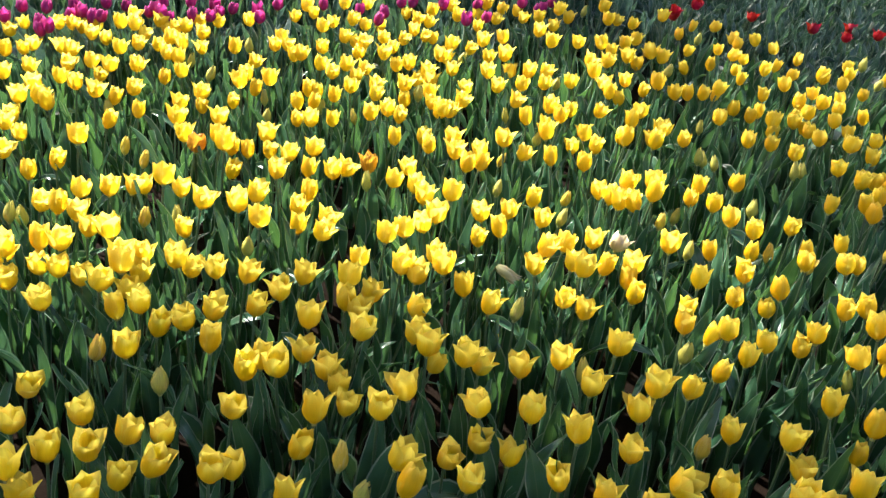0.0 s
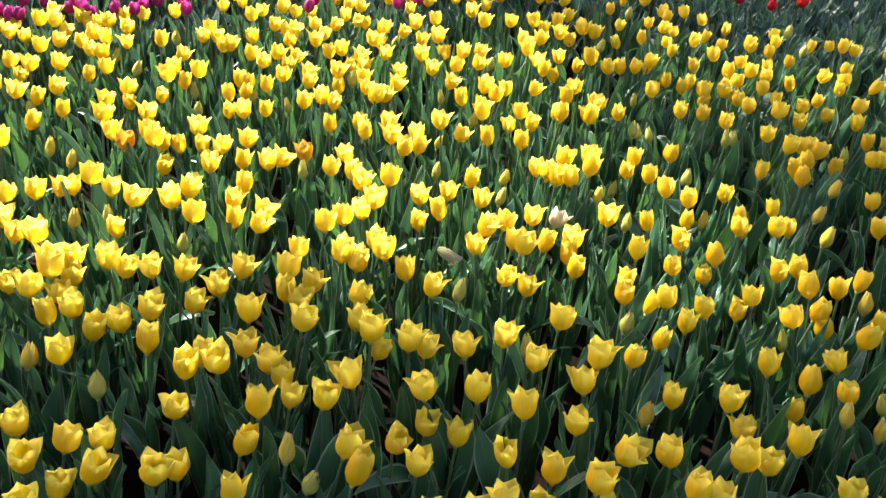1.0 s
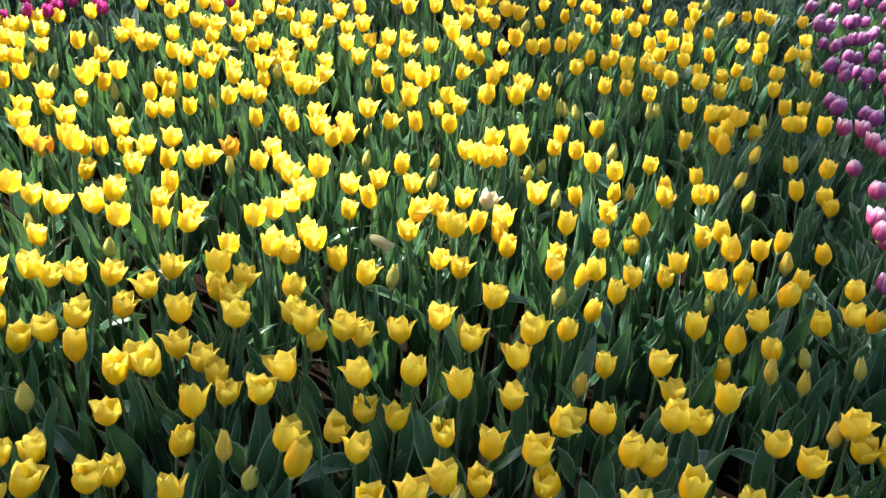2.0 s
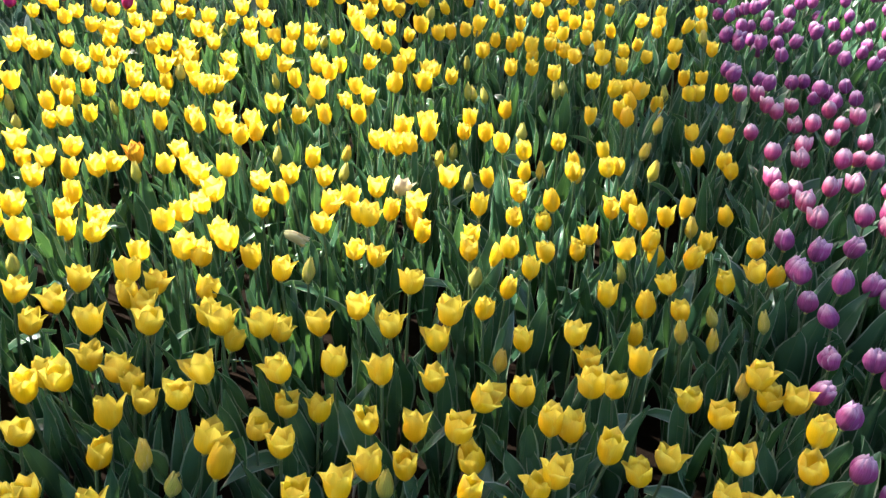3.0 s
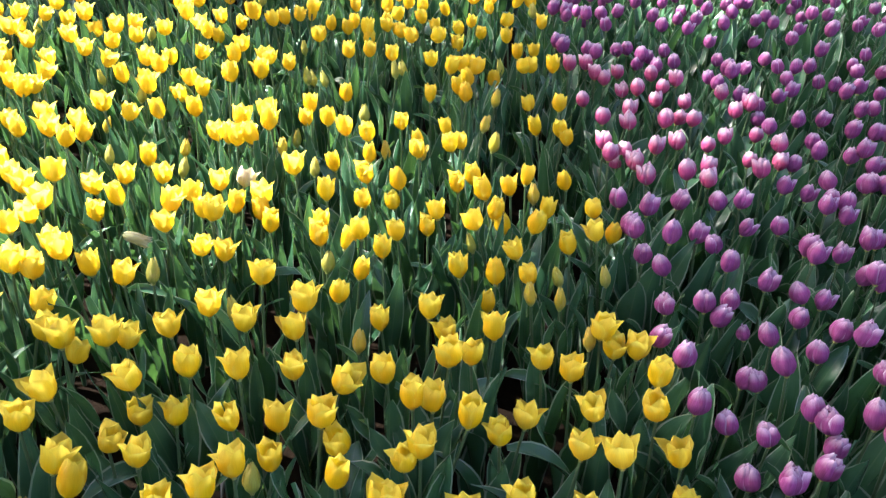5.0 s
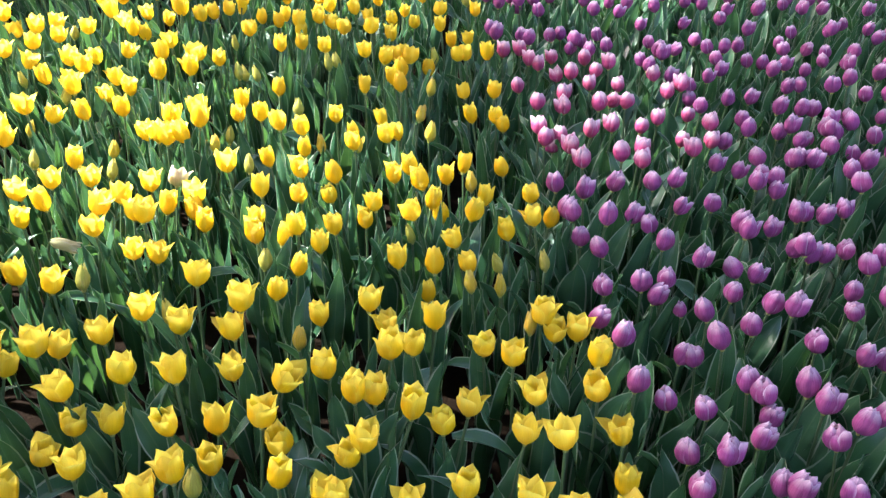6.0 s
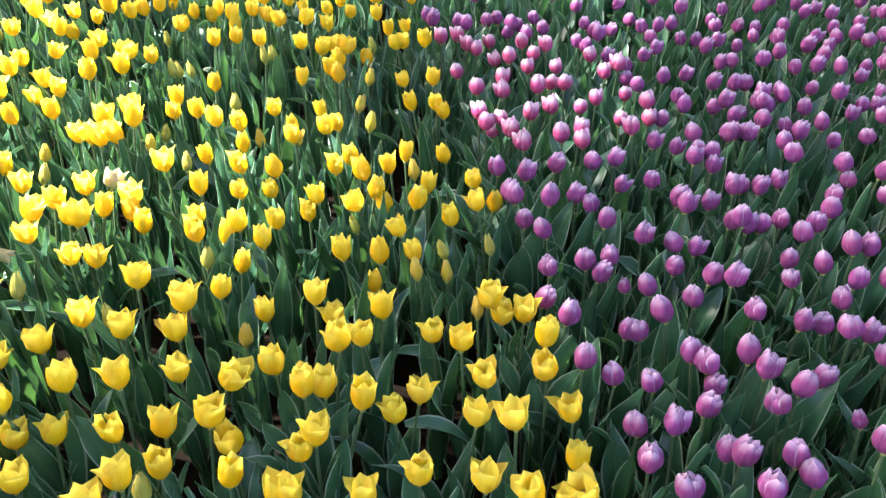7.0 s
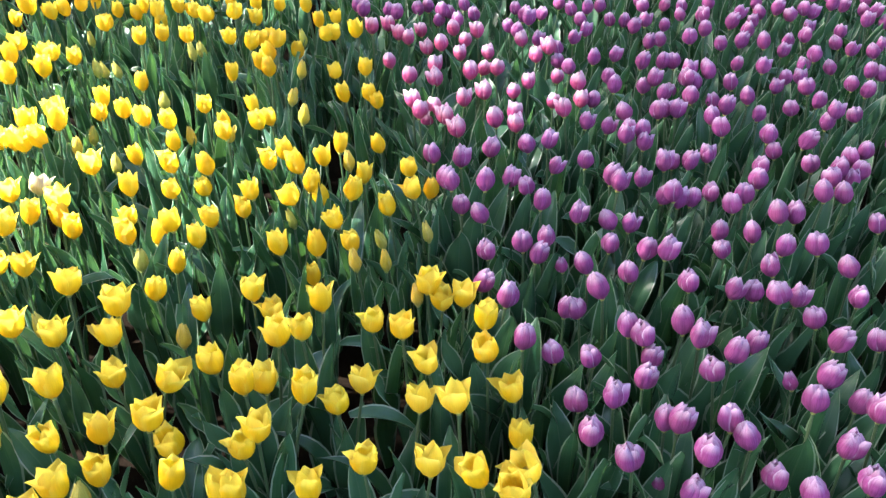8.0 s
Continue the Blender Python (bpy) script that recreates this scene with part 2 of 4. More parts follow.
def leaf(rng, length, width, out, droop, rows=17, cols=7):
    """A broad lance-shaped leaf that rises from the ground, folded along its rib, waved at the edge and arched outwards (+y)."""
    u = np.linspace(0, 1, rows)
    lean = radians(out) + radians(droop) * u ** 2.2
    step = length / (rows - 1)
    y = 0.006 + np.concatenate([[0], np.cumsum(np.sin(lean[:-1]) * step)])
    z = np.concatenate([[0], np.cumsum(np.cos(lean[:-1]) * step)])
    sway = rng.uniform(-0.03, 0.03) * u ** 2 + rng.uniform(-0.012, 0.012) * np.sin(3.1 * u)
    fill = rng.uniform(0.9, 1.1)
    widest = rng.uniform(0.4, 0.56)
    half = 0.5 * width * fill * (0.4 + 0.6 * np.sin(np.pi / 2 * np.clip(u / widest, 0, 1))) * (1 - np.clip((u - widest) / (1 - widest), 0, 1) ** rng.uniform(1.8, 2.6)) ** 0.85
    half = np.maximum(half, 0.0012)
    fold = rng.uniform(0.6, 1.05) * (1 - 0.5 * u)
    v = np.linspace(-1, 1, cols)
    sides = np.where(v > 0, rng.uniform(0.3, 1.0), -rng.uniform(0.3, 1.0))
    wave = 0.018 * (u * (1.3 - u))[:, None] * 2.2 * np.sin(u[:, None] * rng.uniform(7, 14) + np.where(v > 0, rng.uniform(0, 6), rng.uniform(0, 6))[None, :]) * sides * v ** 2
    twist = rng.uniform(-0.45, 0.45) * u ** 1.5
    bend = np.abs(v)[None, :] ** 1.5 * half[:, None] * fold[:, None] + wave
    sx, sy = v[None, :] * half[:, None], bend
    px = sway[:, None] + sx * np.cos(twist)[:, None] + sy * np.sin(twist)[:, None]
    n_off = sy * np.cos(twist)[:, None] - sx * np.sin(twist)[:, None]
    py = y[:, None] - n_off * np.cos(lean)[:, None]
    pz = z[:, None] + n_off * np.sin(lean)[:, None]
    uv = np.stack(np.broadcast_arrays(0.5 + 0.5 * v[None, :], u[:, None]), -1)
    return np.stack([px, py, pz], -1).reshape(-1, 3), grid_faces(rows, cols), uv.reshape(-1, 2)


def mesh_of(name, sheets, materials):
    """One mesh from sheets of (points, quads, places on the sheet, index of material)."""
    counts = np.cumsum([0] + [len(s[0]) for s in sheets])
    v = np.concatenate([s[0] for s in sheets]).astype(np.float32)
    f = np.concatenate([s[1] + c for s, c in zip(sheets, counts)]).astype(np.int32)
    uv = np.concatenate([s[2] for s in sheets]).astype(np.float32)
    mat = np.concatenate([np.full(len(s[1]), s[3]) for s in sheets]).astype(np.int32)
    me = bpy.data.meshes.new(name)
    me.vertices.add(len(v))
    me.vertices.foreach_set("co", v.ravel())
    me.loops.add(f.size)
    me.loops.foreach_set("vertex_index", f.ravel())
    me.polygons.add(len(f))
    me.polygons.foreach_set("loop_start", np.arange(0, f.size, 4, dtype=np.int32))
    me.uv_layers.new(name="UVMap").data.foreach_set("uv", uv[f.ravel()].ravel())
    for m in materials:
        me.materials.append(m)
    me.polygons.foreach_set("material_index", mat)
    me.polygons.foreach_set("use_smooth", np.ones(len(f), dtype=bool))
    me.update(calc_edges=True)
    return me


# ---- a tulip: its stem leans to the light, the flower sits at its top, leaves rise from its foot ----
HEIGHT = 0.44  # from the ground to the middle of the flower
LEAN_TO = radians(-20)  # the turn about z that brings +y to the side where the plants lean
LEAN_BY = 7.0  # degrees, at the foot


def stalk(bend, nod):
    """Middle line of a stem that leans to +y, the top's place and the tilt there."""
    u = np.linspace(0, 1, 7)
    y = bend * u ** 1.8
    z = (HEIGHT - 0.028) * u
    return np.stack([0 * u + nod * u ** 2, y, z], -1), math.atan(1.8 * bend / (HEIGHT - 0.028))


class Kind:
    """A kind of tulip: a few grown shapes of it, kept as sheets and as shared meshes."""

    def __init__(self, name, seed, petals_of, petal_mat, leaf_mat, shapes, leaves=3, lean=0.03, leaf_size=1.0, broad=1.0, lean_by=LEAN_BY, droops=(5, 9, 15, 24, 40, 110), spread=3.5):
        rng = random.Random(seed)
        self.name, self.shapes, self.lean_by = name, [], lean_by
        for k in range(shapes):
            line, tilt = stalk(rng.uniform(0.2, 1.7) * lean, rng.uniform(-0.02, 0.02))
            tilt += rng.uniform(-0.08, 0.32)
            stem = tube(line, np.linspace(0.0037, 0.0029, 7))
            top = Matrix.Translation(Vector(line[-1])) @ Euler((-tilt, rng.uniform(-0.22, 0.22), 0.0)).to_matrix().to_4x4() @ pose(0, 0, 0, 0, 0, rng.uniform(0, 360))
            core = tube([(0, 0, -0.004), (0, 0, 0.002), (0, 0, 0.02), (0, 0, 0.026)], [0.004, 0.006, 0.0035, 0.0045], 6)
            petals = petals_of(rng)
            blades = []
            turn = 180 + rng.uniform(-30, 30)
            for n in range(leaves):
                size = leaf_size * (1 - 0.09 * n)
                blade = leaf(rng, (rng.uniform(0.34, 0.42) if n else rng.uniform(0.375, 0.42)) * size, rng.choice((0.034, 0.044, 0.055, 0.066)) * rng.uniform(0.9, 1.12) * size * broad, rng.uniform(1, 4) + spread * n, (rng.choice(droops) if n else droops[0]) * rng.uniform(0.6, 1.2))
                blades.append((blade, pose(0, 0, 0.002 + 0.045 * n, 0, 0, turn + n * 140 + rng.uniform(-35, 35))))
            self.shapes.append((line[-1], stem, top, core, petals, blades))
        self.petal_mat, self.leaf_mat = petal_mat, leaf_mat
        self.meshes = []
        for line, stem, top, core, petals, blades in self.shapes:
            self.meshes.append((
                mesh_of("stem", [(*stem, 0)], [STEM]),
                mesh_of("flower_core", [(*core, 0)], [PISTIL]),
                [mesh_of("petal", [(*p, 0)], [petal_mat]) for p in petals],
                mesh_of("flower", [(*core, 0)] + [(*p, 1) for p in petals], [PISTIL, petal_mat]),
                [mesh_of("leaf", [(*b, 0)], [leaf_mat]) for b, _ in blades],
            ))

    def where(self, rng, head):
        """The pose of a plant whose flower is to stand at head, and which shape it takes."""
        k = rng.randrange(len(self.shapes))
        turn = LEAN_TO + rng.gauss(0, 0.35)
        spin = Euler((radians(-self.lean_by + rng.gauss(0, 2.5)), radians(rng.gauss(0, 2.5)), turn))
        tip = spin.to_matrix() @ (self.shapes[k][2] @ Vector((0, 0, 0.027)))
        size = (head[2] + 0.004) / tip.z
        tip *= size
        at = Vector((head[0] - tip[0], head[1] - tip[1], -0.004))
        return k, Matrix.LocRotScale(at, spin, Vector((size,) * 3))

    def thing(self, rng, head, label, category, group, with_petals):
        k, m = self.where(rng, head)
        stem, core, petals, flower, blades = self.meshes[k]
        root = tagged(new(self.name), label, category, group)
        root.matrix_basis = m
        for name, data, place in [("stem", stem, None)] + [("leaf", b, w[1]) for b, w in zip(blades, self.shapes[k][5])]:
            o = new(name, data)
            o.parent = root
            if place is not None:
                o.matrix_basis = place
        o = new("flower", core if with_petals else flower)
        o.parent, o.matrix_basis = root, self.shapes[k][2]
        for p in petals if with_petals else ():
            q = new("petal", p)
            q.parent = o
        return root

    def sheets(self, rng, head, flower=True, leaves=True):
        """The same plant as sheets in world places, for a bed joined into one mesh: 0 stem, 1 petal, 2 leaf."""
        k, m = self.where(rng, head)
        _, stem, top, core, petals, blades = self.shapes[k]
        out = []

        def put(sheet, mm, mat):
            mm = np.array(mm)
            out.append((sheet[0] @ mm[:3, :3].T + mm[:3, 3], sheet[1], sheet[2], mat))

        if flower:
            put(stem, m, 0)
            for p in petals:
                put(p, m @ top, 1)
        for b, w in blades if leaves else ():
            put(b, m @ w, 2)
        return out


def open_goblet(rng, flares=(0.92, 1.28)):
    """Three inner petals stand up, three outer ones flare, each as far as it likes, to pointed tips."""
    length, belly = rng.uniform(0.049, 0.057), rng.uniform(0.0208, 0.0240)
    flare, petals = rng.uniform(*flares), []
    for whorl in range(2):
        for n in range(3):
            if whorl == 0:
                mouth, b, tall = belly * rng.uniform(0.55, 1.0), belly * 0.88, length * rng.uniform(0.96, 1.06)
                wide, curl = rng.uniform(0.0213, 0.0246), rng.uniform(-0.3, 0.1)
            else:
                mouth, b, tall = belly * flare * rng.uniform(0.66, 1.38), belly * rng.uniform(0.97, 1.06), length * rng.uniform(0.9, 1.02)
                wide, curl = rng.uniform(0.0241, 0.0279), rng.uniform(-0.1, 0.4)
            p, f, uv = petal(rng, tall, b, mouth, rng.uniform(0.44, 0.56), wide, curl, rng.uniform(0.12, 0.55), rng.uniform(0.1, 0.6), rng.uniform(1.2, 2.0))
            petals.append((turn_z(p, 2 * math.pi * n / 3 + whorl * math.pi / 3 + rng.uniform(-0.2, 0.2)), f, uv))
    return petals


def closed_cup(rng):
    return bloom(rng, rng.uniform(0.051, 0.059), rng.uniform(0.0192, 0.0219), rng.uniform(0.010, 0.017), 0.48, 0.0260, 0.1, rng.uniform(0.3, 0.65), 0.35)


def wide_goblet(rng):
    """A flower in full bloom, wide at the mouth."""
    return [(p * np.array([0.97, 0.97, 1.0]), f, uv) for p, f, uv in open_goblet(rng, (1.02, 1.42))]


def young_goblet(rng):
    """A smaller flower whose petals have only begun to part."""
    petals, slim = open_goblet(rng, (0.75, 1.1)), rng.uniform(0.82, 0.95)
    return [(p * np.array([slim, slim, 0.95]), f, uv) for p, f, uv in petals]


def young_cup(rng):
    slim = rng.uniform(0.84, 0.95)
    return [(p * np.array([slim, slim, 0.95]), f, uv) for p, f, uv in closed_cup(rng)]


def bud_shape(rng):
    return bloom(rng, rng.uniform(0.046, 0.058), rng.uniform(0.0125, 0.017), 0.004, 0.42, 0.017, 0.0, 0.8, 0.05, 0.1)


def egg_cup(rng):
    return bloom(rng, rng.uniform(0.046, 0.054), rng.uniform(0.0210, 0.0245), rng.uniform(0.010, 0.016), 0.5, 0.0228, -0.2, rng.uniform(0.0, 0.3), rng.uniform(0.4, 1.0), 1.35, 3, 2.0)


def small_egg(rng):
    return bloom(rng, rng.uniform(0.034, 0.038), rng.uniform(0.0145, 0.0165), 0.005, 0.46, 0.018, 0.0, 0.5, 0.2, 0.8)


def tall_egg(rng):
    return bloom(rng, rng.uniform(0.046, 0.053), rng.uniform(0.019, 0.022), rng.uniform(0.010, 0.016), 0.48, 0.022, 0.0, 0.5, 0.25)


def ragged_double(rng):
    return bloom(rng, 0.048, 0.024, 0.027, 0.5, 0.02, 0.5, 0.3, 0.6, 0.3, 3)


def never(rng):
    return []


yellow_open = Kind("yellow_tulip", 11, wide_goblet, YELLOW, LEAF, 18, broad=1.0)
yellow_cup = Kind("yellow_tulip", 12, closed_cup, YELLOW, LEAF, 10, broad=1.0)
yellow_open_slim = Kind("yellow_tulip", 24, open_goblet, YELLOW, LEAF, 14, broad=0.66)
yellow_cup_slim = Kind("yellow_tulip", 25, closed_cup, YELLOW, LEAF, 8, broad=0.66)
yellow_open_young = Kind("yellow_tulip", 28, young_goblet, YELLOW, LEAF, 12, broad=0.86)
yellow_cup_young = Kind("yellow_tulip", 29, young_cup, YELLOW, LEAF, 8, broad=0.86)
INSIDE = {yellow_open: yellow_open_slim, yellow_cup: yellow_cup_slim}  # plants inside the bed grow narrower leaves than those along its edge
YOUNGER = {yellow_open: yellow_open_young, yellow_cup: yellow_cup_young}  # those along the purple bed have come out later


def grown(kind, head):
    """The form that a kind takes where it stands in its bed."""
    x, y = head[:2]
    if y > 1.0 and x - 0.2 * (y - 1.0) > 0.52:
        return YOUNGER.get(kind, kind)
    return INSIDE.get(kind, kind) if math.hypot(x - 0.2, y) > 1.15 else kind

yellow_bud = Kind("tulip_bud", 13, bud_shape, BUD_YELLOW, LEAF, 4, broad=0.75)
green_bud = Kind("tulip_bud", 14, bud_shape, BUD_GREEN, LEAF, 4, broad=0.75)
cream_open = Kind("cream_tulip", 15, open_goblet, CREAM, LEAF, 1)
faded_open = Kind("faded_tulip", 16, open_goblet, FADED, LEAF, 2)
purple_egg = Kind("purple_tulip", 17, egg_cup, PURPLE, LEAF, 9, lean=0.012, leaf_size=1.0, broad=1.2, lean_by=6.0, droops=(8, 24, 42, 66), spread=6)
sunlit_egg = Kind("sunlit_purple_tulip", 18, egg_cup, PURPLE_SUNLIT, LEAF, 5, lean=0.012, leaf_size=1.0, broad=1.2, lean_by=6.0, droops=(8, 24, 42, 66), spread=6)
purple_bud = Kind("purple_tulip_bud", 27, small_egg, PURPLE, LEAF, 2, lean=0.012, broad=1.0, lean_by=6.0)
magenta_egg = Kind("magenta_tulip", 19, tall_egg, MAGENTA, LEAF_BLUE, 4)
red_double = Kind("red_tulip", 20, ragged_double, RED, LEAF_BLUE, 3)
shoot = Kind("tulip_shoot", 21, never, YELLOW, LEAF, 8, leaf_size=0.92)
blue_shoot = Kind("tulip_shoot", 22, bud_shape, BUD_DARK, LEAF_BLUE, 8, leaf_size=0.86, leaves=4)


# ---- ground: one sheet of soil, fine and uneven under the beds, coarse towards the horizon ----
def ground_sheet():
    s = np.sinh(np.linspace(-9.2, 9.2, 221)) * 0.33
    x, y = np.meshgrid(s + 0.7, s + 1.6)
    near = np.exp(-(((x - 0.7) / 9) ** 2 + ((y - 1.6) / 9) ** 2) ** 2)
    z = np.zeros_like(x)
    for j in range(x.shape[0]):
        for i in range(x.shape[1]):
            if near[j, i] > 0.01:
                z[j, i] = near[j, i] * 0.012 * noise.noise((x[j, i] * 9, y[j, i] * 9, 0.3))
    pts = np.stack([x, y, z], -1).reshape(-1, 3)
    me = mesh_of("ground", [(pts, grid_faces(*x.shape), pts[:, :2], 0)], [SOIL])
    return tagged(new("ground", me), "dark damp bare garden soil under the beds", "soil", kind="structure")


ground_sheet()

# ---- the beds ----
rng = random.Random(5)
rest, planted = {}, []


def plant(kind, label, category, group, heads, with_petals=True):
    planted.extend(heads)
    for head in heads:
        grown(kind, head).thing(rng, head, label, category, group, with_petals)


def join_later(bed, kind, heads):
    """Plants too far off to tell apart singly, kept for one joined bed."""
    planted.extend(heads)
    rest.setdefault(bed, (kind, []))[1].extend(s for head in heads for s in grown(kind, head).sheets(rng, head))


# yellow bed, plant by plant, from the near edge outwards
plant(yellow_open, "bright yellow tulip with open flared petals and broad green leaves", "tulip", "tulips of the yellow bed", [
    (0.245, 1.076, 0.450), (0.139, 0.802, 0.440), (0.057, 1.256, 0.390),
    (0.577, 0.582, 0.440), (0.479, 0.649, 0.440), (0.814, 0.358, 0.474), (0.468, 0.665, 0.432), (0.790, 0.423, 0.468), (0.678, 0.571, 0.436),
    (0.761, 0.500, 0.440), (0.856, 0.378, 0.472), (0.535, 0.723, 0.431), (0.208, 0.784, 0.465), (0.263, 0.812, 0.463), (0.564, 0.718, 0.463),
    (0.327, 0.821, 0.426), (0.443, 0.809, 0.422), (0.931, 0.458, 0.415), (0.862, 0.560, 0.470), (0.431, 0.847, 0.468), (0.710, 0.705, 0.436),
    (0.671, 0.742, 0.463), (0.833, 0.620, 0.433), (0.361, 0.889, 0.442), (0.126, 0.914, 0.436), (0.594, 0.825, 0.463),
    (-0.189, 0.874, 0.421), (0.628, 0.811, 0.454), (0.283, 0.933, 0.429), (0.782, 0.726, 0.423), (0.005, 0.948, 0.447), (0.985, 0.540, 0.424),
])
plant(yellow_open, "bright yellow tulip with open flared petals and broad green leaves", "tulip", "tulips of the yellow bed", [
    (0.499, 0.912, 0.454), (0.089, 0.973, 0.423), (0.203, 0.991, 0.423), (0.897, 0.683, 0.434), (-0.317, 0.892, 0.454), (0.579, 0.923, 0.438),
    (0.145, 1.015, 0.424), (-0.495, 0.807, 0.475), (-0.295, 0.928, 0.418), (0.326, 1.021, 0.466), (-0.408, 0.883, 0.472), (0.425, 1.003, 0.435),
    (1.001, 0.632, 0.441), (0.701, 0.892, 0.463), (0.137, 1.062, 0.474), (-0.042, 1.048, 0.464), (-0.478, 0.887, 0.424), (0.914, 0.781, 0.441),
    (-0.164, 1.038, 0.461), (0.762, 0.906, 0.429), (0.886, 0.839, 0.426), (1.045, 0.683, 0.465), (-0.002, 1.101, 0.467),
    (-0.110, 1.087, 0.426), (-0.628, 0.843, 0.426), (-0.433, 0.987, 0.429), (0.742, 0.986, 0.428), (0.826, 0.936, 0.449), (-0.542, 0.925, 0.448),
])
plant(yellow_open, "bright yellow tulip with open flared petals and broad green leaves", "tulip", "tulips of the yellow bed", [
    (0.459, 1.108, 0.437), (-0.323, 1.062, 0.424), (0.628, 1.064, 0.434), (-0.655, 0.866, 0.469), (-0.134, 1.141, 0.426), (0.728, 1.033, 0.461),
    (-0.499, 0.996, 0.418), (1.040, 0.809, 0.421), (0.494, 1.142, 0.473), (1.074, 0.780, 0.435), (0.375, 1.173, 0.433), (1.026, 0.838, 0.457),
    (-0.621, 0.934, 0.431), (-0.253, 1.134, 0.472), (0.117, 1.205, 0.464), (-0.164, 1.175, 0.434), (0.232, 1.217, 0.432), (0.155, 1.232, 0.415),
    (0.039, 1.232, 0.465), (-0.588, 1.011, 0.444), (0.319, 1.243, 0.437), (0.584, 1.184, 0.430), (-0.216, 1.222, 0.434), (-0.098, 1.261, 0.469),
    (-0.710, 0.990, 0.431), (0.012, 1.294, 0.438), (0.445, 1.278, 0.456), (0.842, 1.131, 0.459), (-0.219, 1.304, 0.458), (-0.118, 1.351, 0.446),
])
plant(yellow_open, "bright yellow tulip with open flared petals and broad green leaves", "tulip", "tulips of the yellow bed", [
    (-0.566, 1.185, 0.452), (-0.726, 1.090, 0.419), (0.720, 1.273, 0.446), (0.013, 1.396, 0.426), (0.992, 1.146, 0.453), (-0.418, 1.302, 0.466),
    (0.176, 1.418, 0.432), (-0.484, 1.292, 0.440), (0.665, 1.343, 0.438), (0.690, 1.336, 0.469), (-0.344, 1.361, 0.432), (-0.096, 1.427, 0.437),
    (0.397, 1.434, 0.419), (0.778, 1.327, 0.443), (-0.148, 1.445, 0.470), (-0.301, 1.407, 0.444), (0.353, 1.467, 0.420), (0.005, 1.483, 0.454),
    (-0.581, 1.313, 0.463), (-0.030, 1.495, 0.473), (0.959, 1.285, 0.452), (0.064, 1.513, 0.470), (-0.255, 1.468, 0.448), (0.638, 1.454, 0.434),
    (1.213, 1.138, 0.448), (0.899, 1.360, 0.453), (-0.382, 1.458, 0.449), (0.400, 1.536, 0.467), (1.045, 1.283, 0.416), (-0.633, 1.389, 0.436),
])
plant(yellow_open, "bright yellow tulip with open flared petals and broad green leaves", "tulip", "tulips of the yellow bed", [
    (0.290, 1.585, 0.430), (0.672, 1.518, 0.468), (-0.467, 1.486, 0.434), (0.045, 1.606, 0.427), (-0.141, 1.584, 0.421), (0.760, 1.497, 0.434),
    (-0.692, 1.388, 0.456), (-0.549, 1.469, 0.473), (0.832, 1.479, 0.420), (-0.804, 1.326, 0.442), (0.529, 1.581, 0.452), (1.171, 1.279, 0.433),
    (0.391, 1.609, 0.429), (0.320, 1.619, 0.463), (-0.525, 1.496, 0.424), (-0.629, 1.447, 0.439), (1.268, 1.221, 0.446), (-0.662, 1.439, 0.475),
    (-0.081, 1.661, 0.447), (-0.677, 1.482, 0.471), (-0.761, 1.436, 0.426), (-0.038, 1.688, 0.448), (-0.644, 1.510, 0.448), (-0.240, 1.657, 0.443),
    (0.379, 1.692, 0.430), (-0.811, 1.441, 0.446), (0.006, 1.728, 0.437), (0.042, 1.738, 0.466), (0.638, 1.676, 0.458), (0.453, 1.718, 0.427),
])
plant(yellow_open, "bright yellow tulip with open flared petals and broad green leaves", "tulip", "tulips of the yellow bed", [
    (-0.400, 1.666, 0.468), (1.197, 1.422, 0.441), (-0.920, 1.411, 0.425), (-0.863, 1.453, 0.440), (-0.238, 1.732, 0.434), (-0.829, 1.511, 0.472),
    (-0.741, 1.572, 0.472), (0.159, 1.803, 0.435), (-0.941, 1.467, 0.475), (0.328, 1.812, 0.421), (-0.466, 1.719, 0.474), (-0.325, 1.778, 0.437),
    (0.006, 1.834, 0.461), (0.081, 1.842, 0.474), (0.239, 1.852, 0.418), (1.064, 1.623, 0.463), (-0.428, 1.772, 0.474), (-0.556, 1.730, 0.471),
    (-0.811, 1.618, 0.440), (-0.981, 1.519, 0.417), (0.873, 1.748, 0.470), (0.542, 1.870, 0.461), (0.827, 1.805, 0.468), (-0.860, 1.672, 0.447),
    (-0.022, 1.946, 0.424), (-0.082, 1.947, 0.440), (0.809, 1.893, 0.458), (-0.408, 1.925, 0.460), (1.007, 1.822, 0.439), (-0.690, 1.833, 0.475),
])
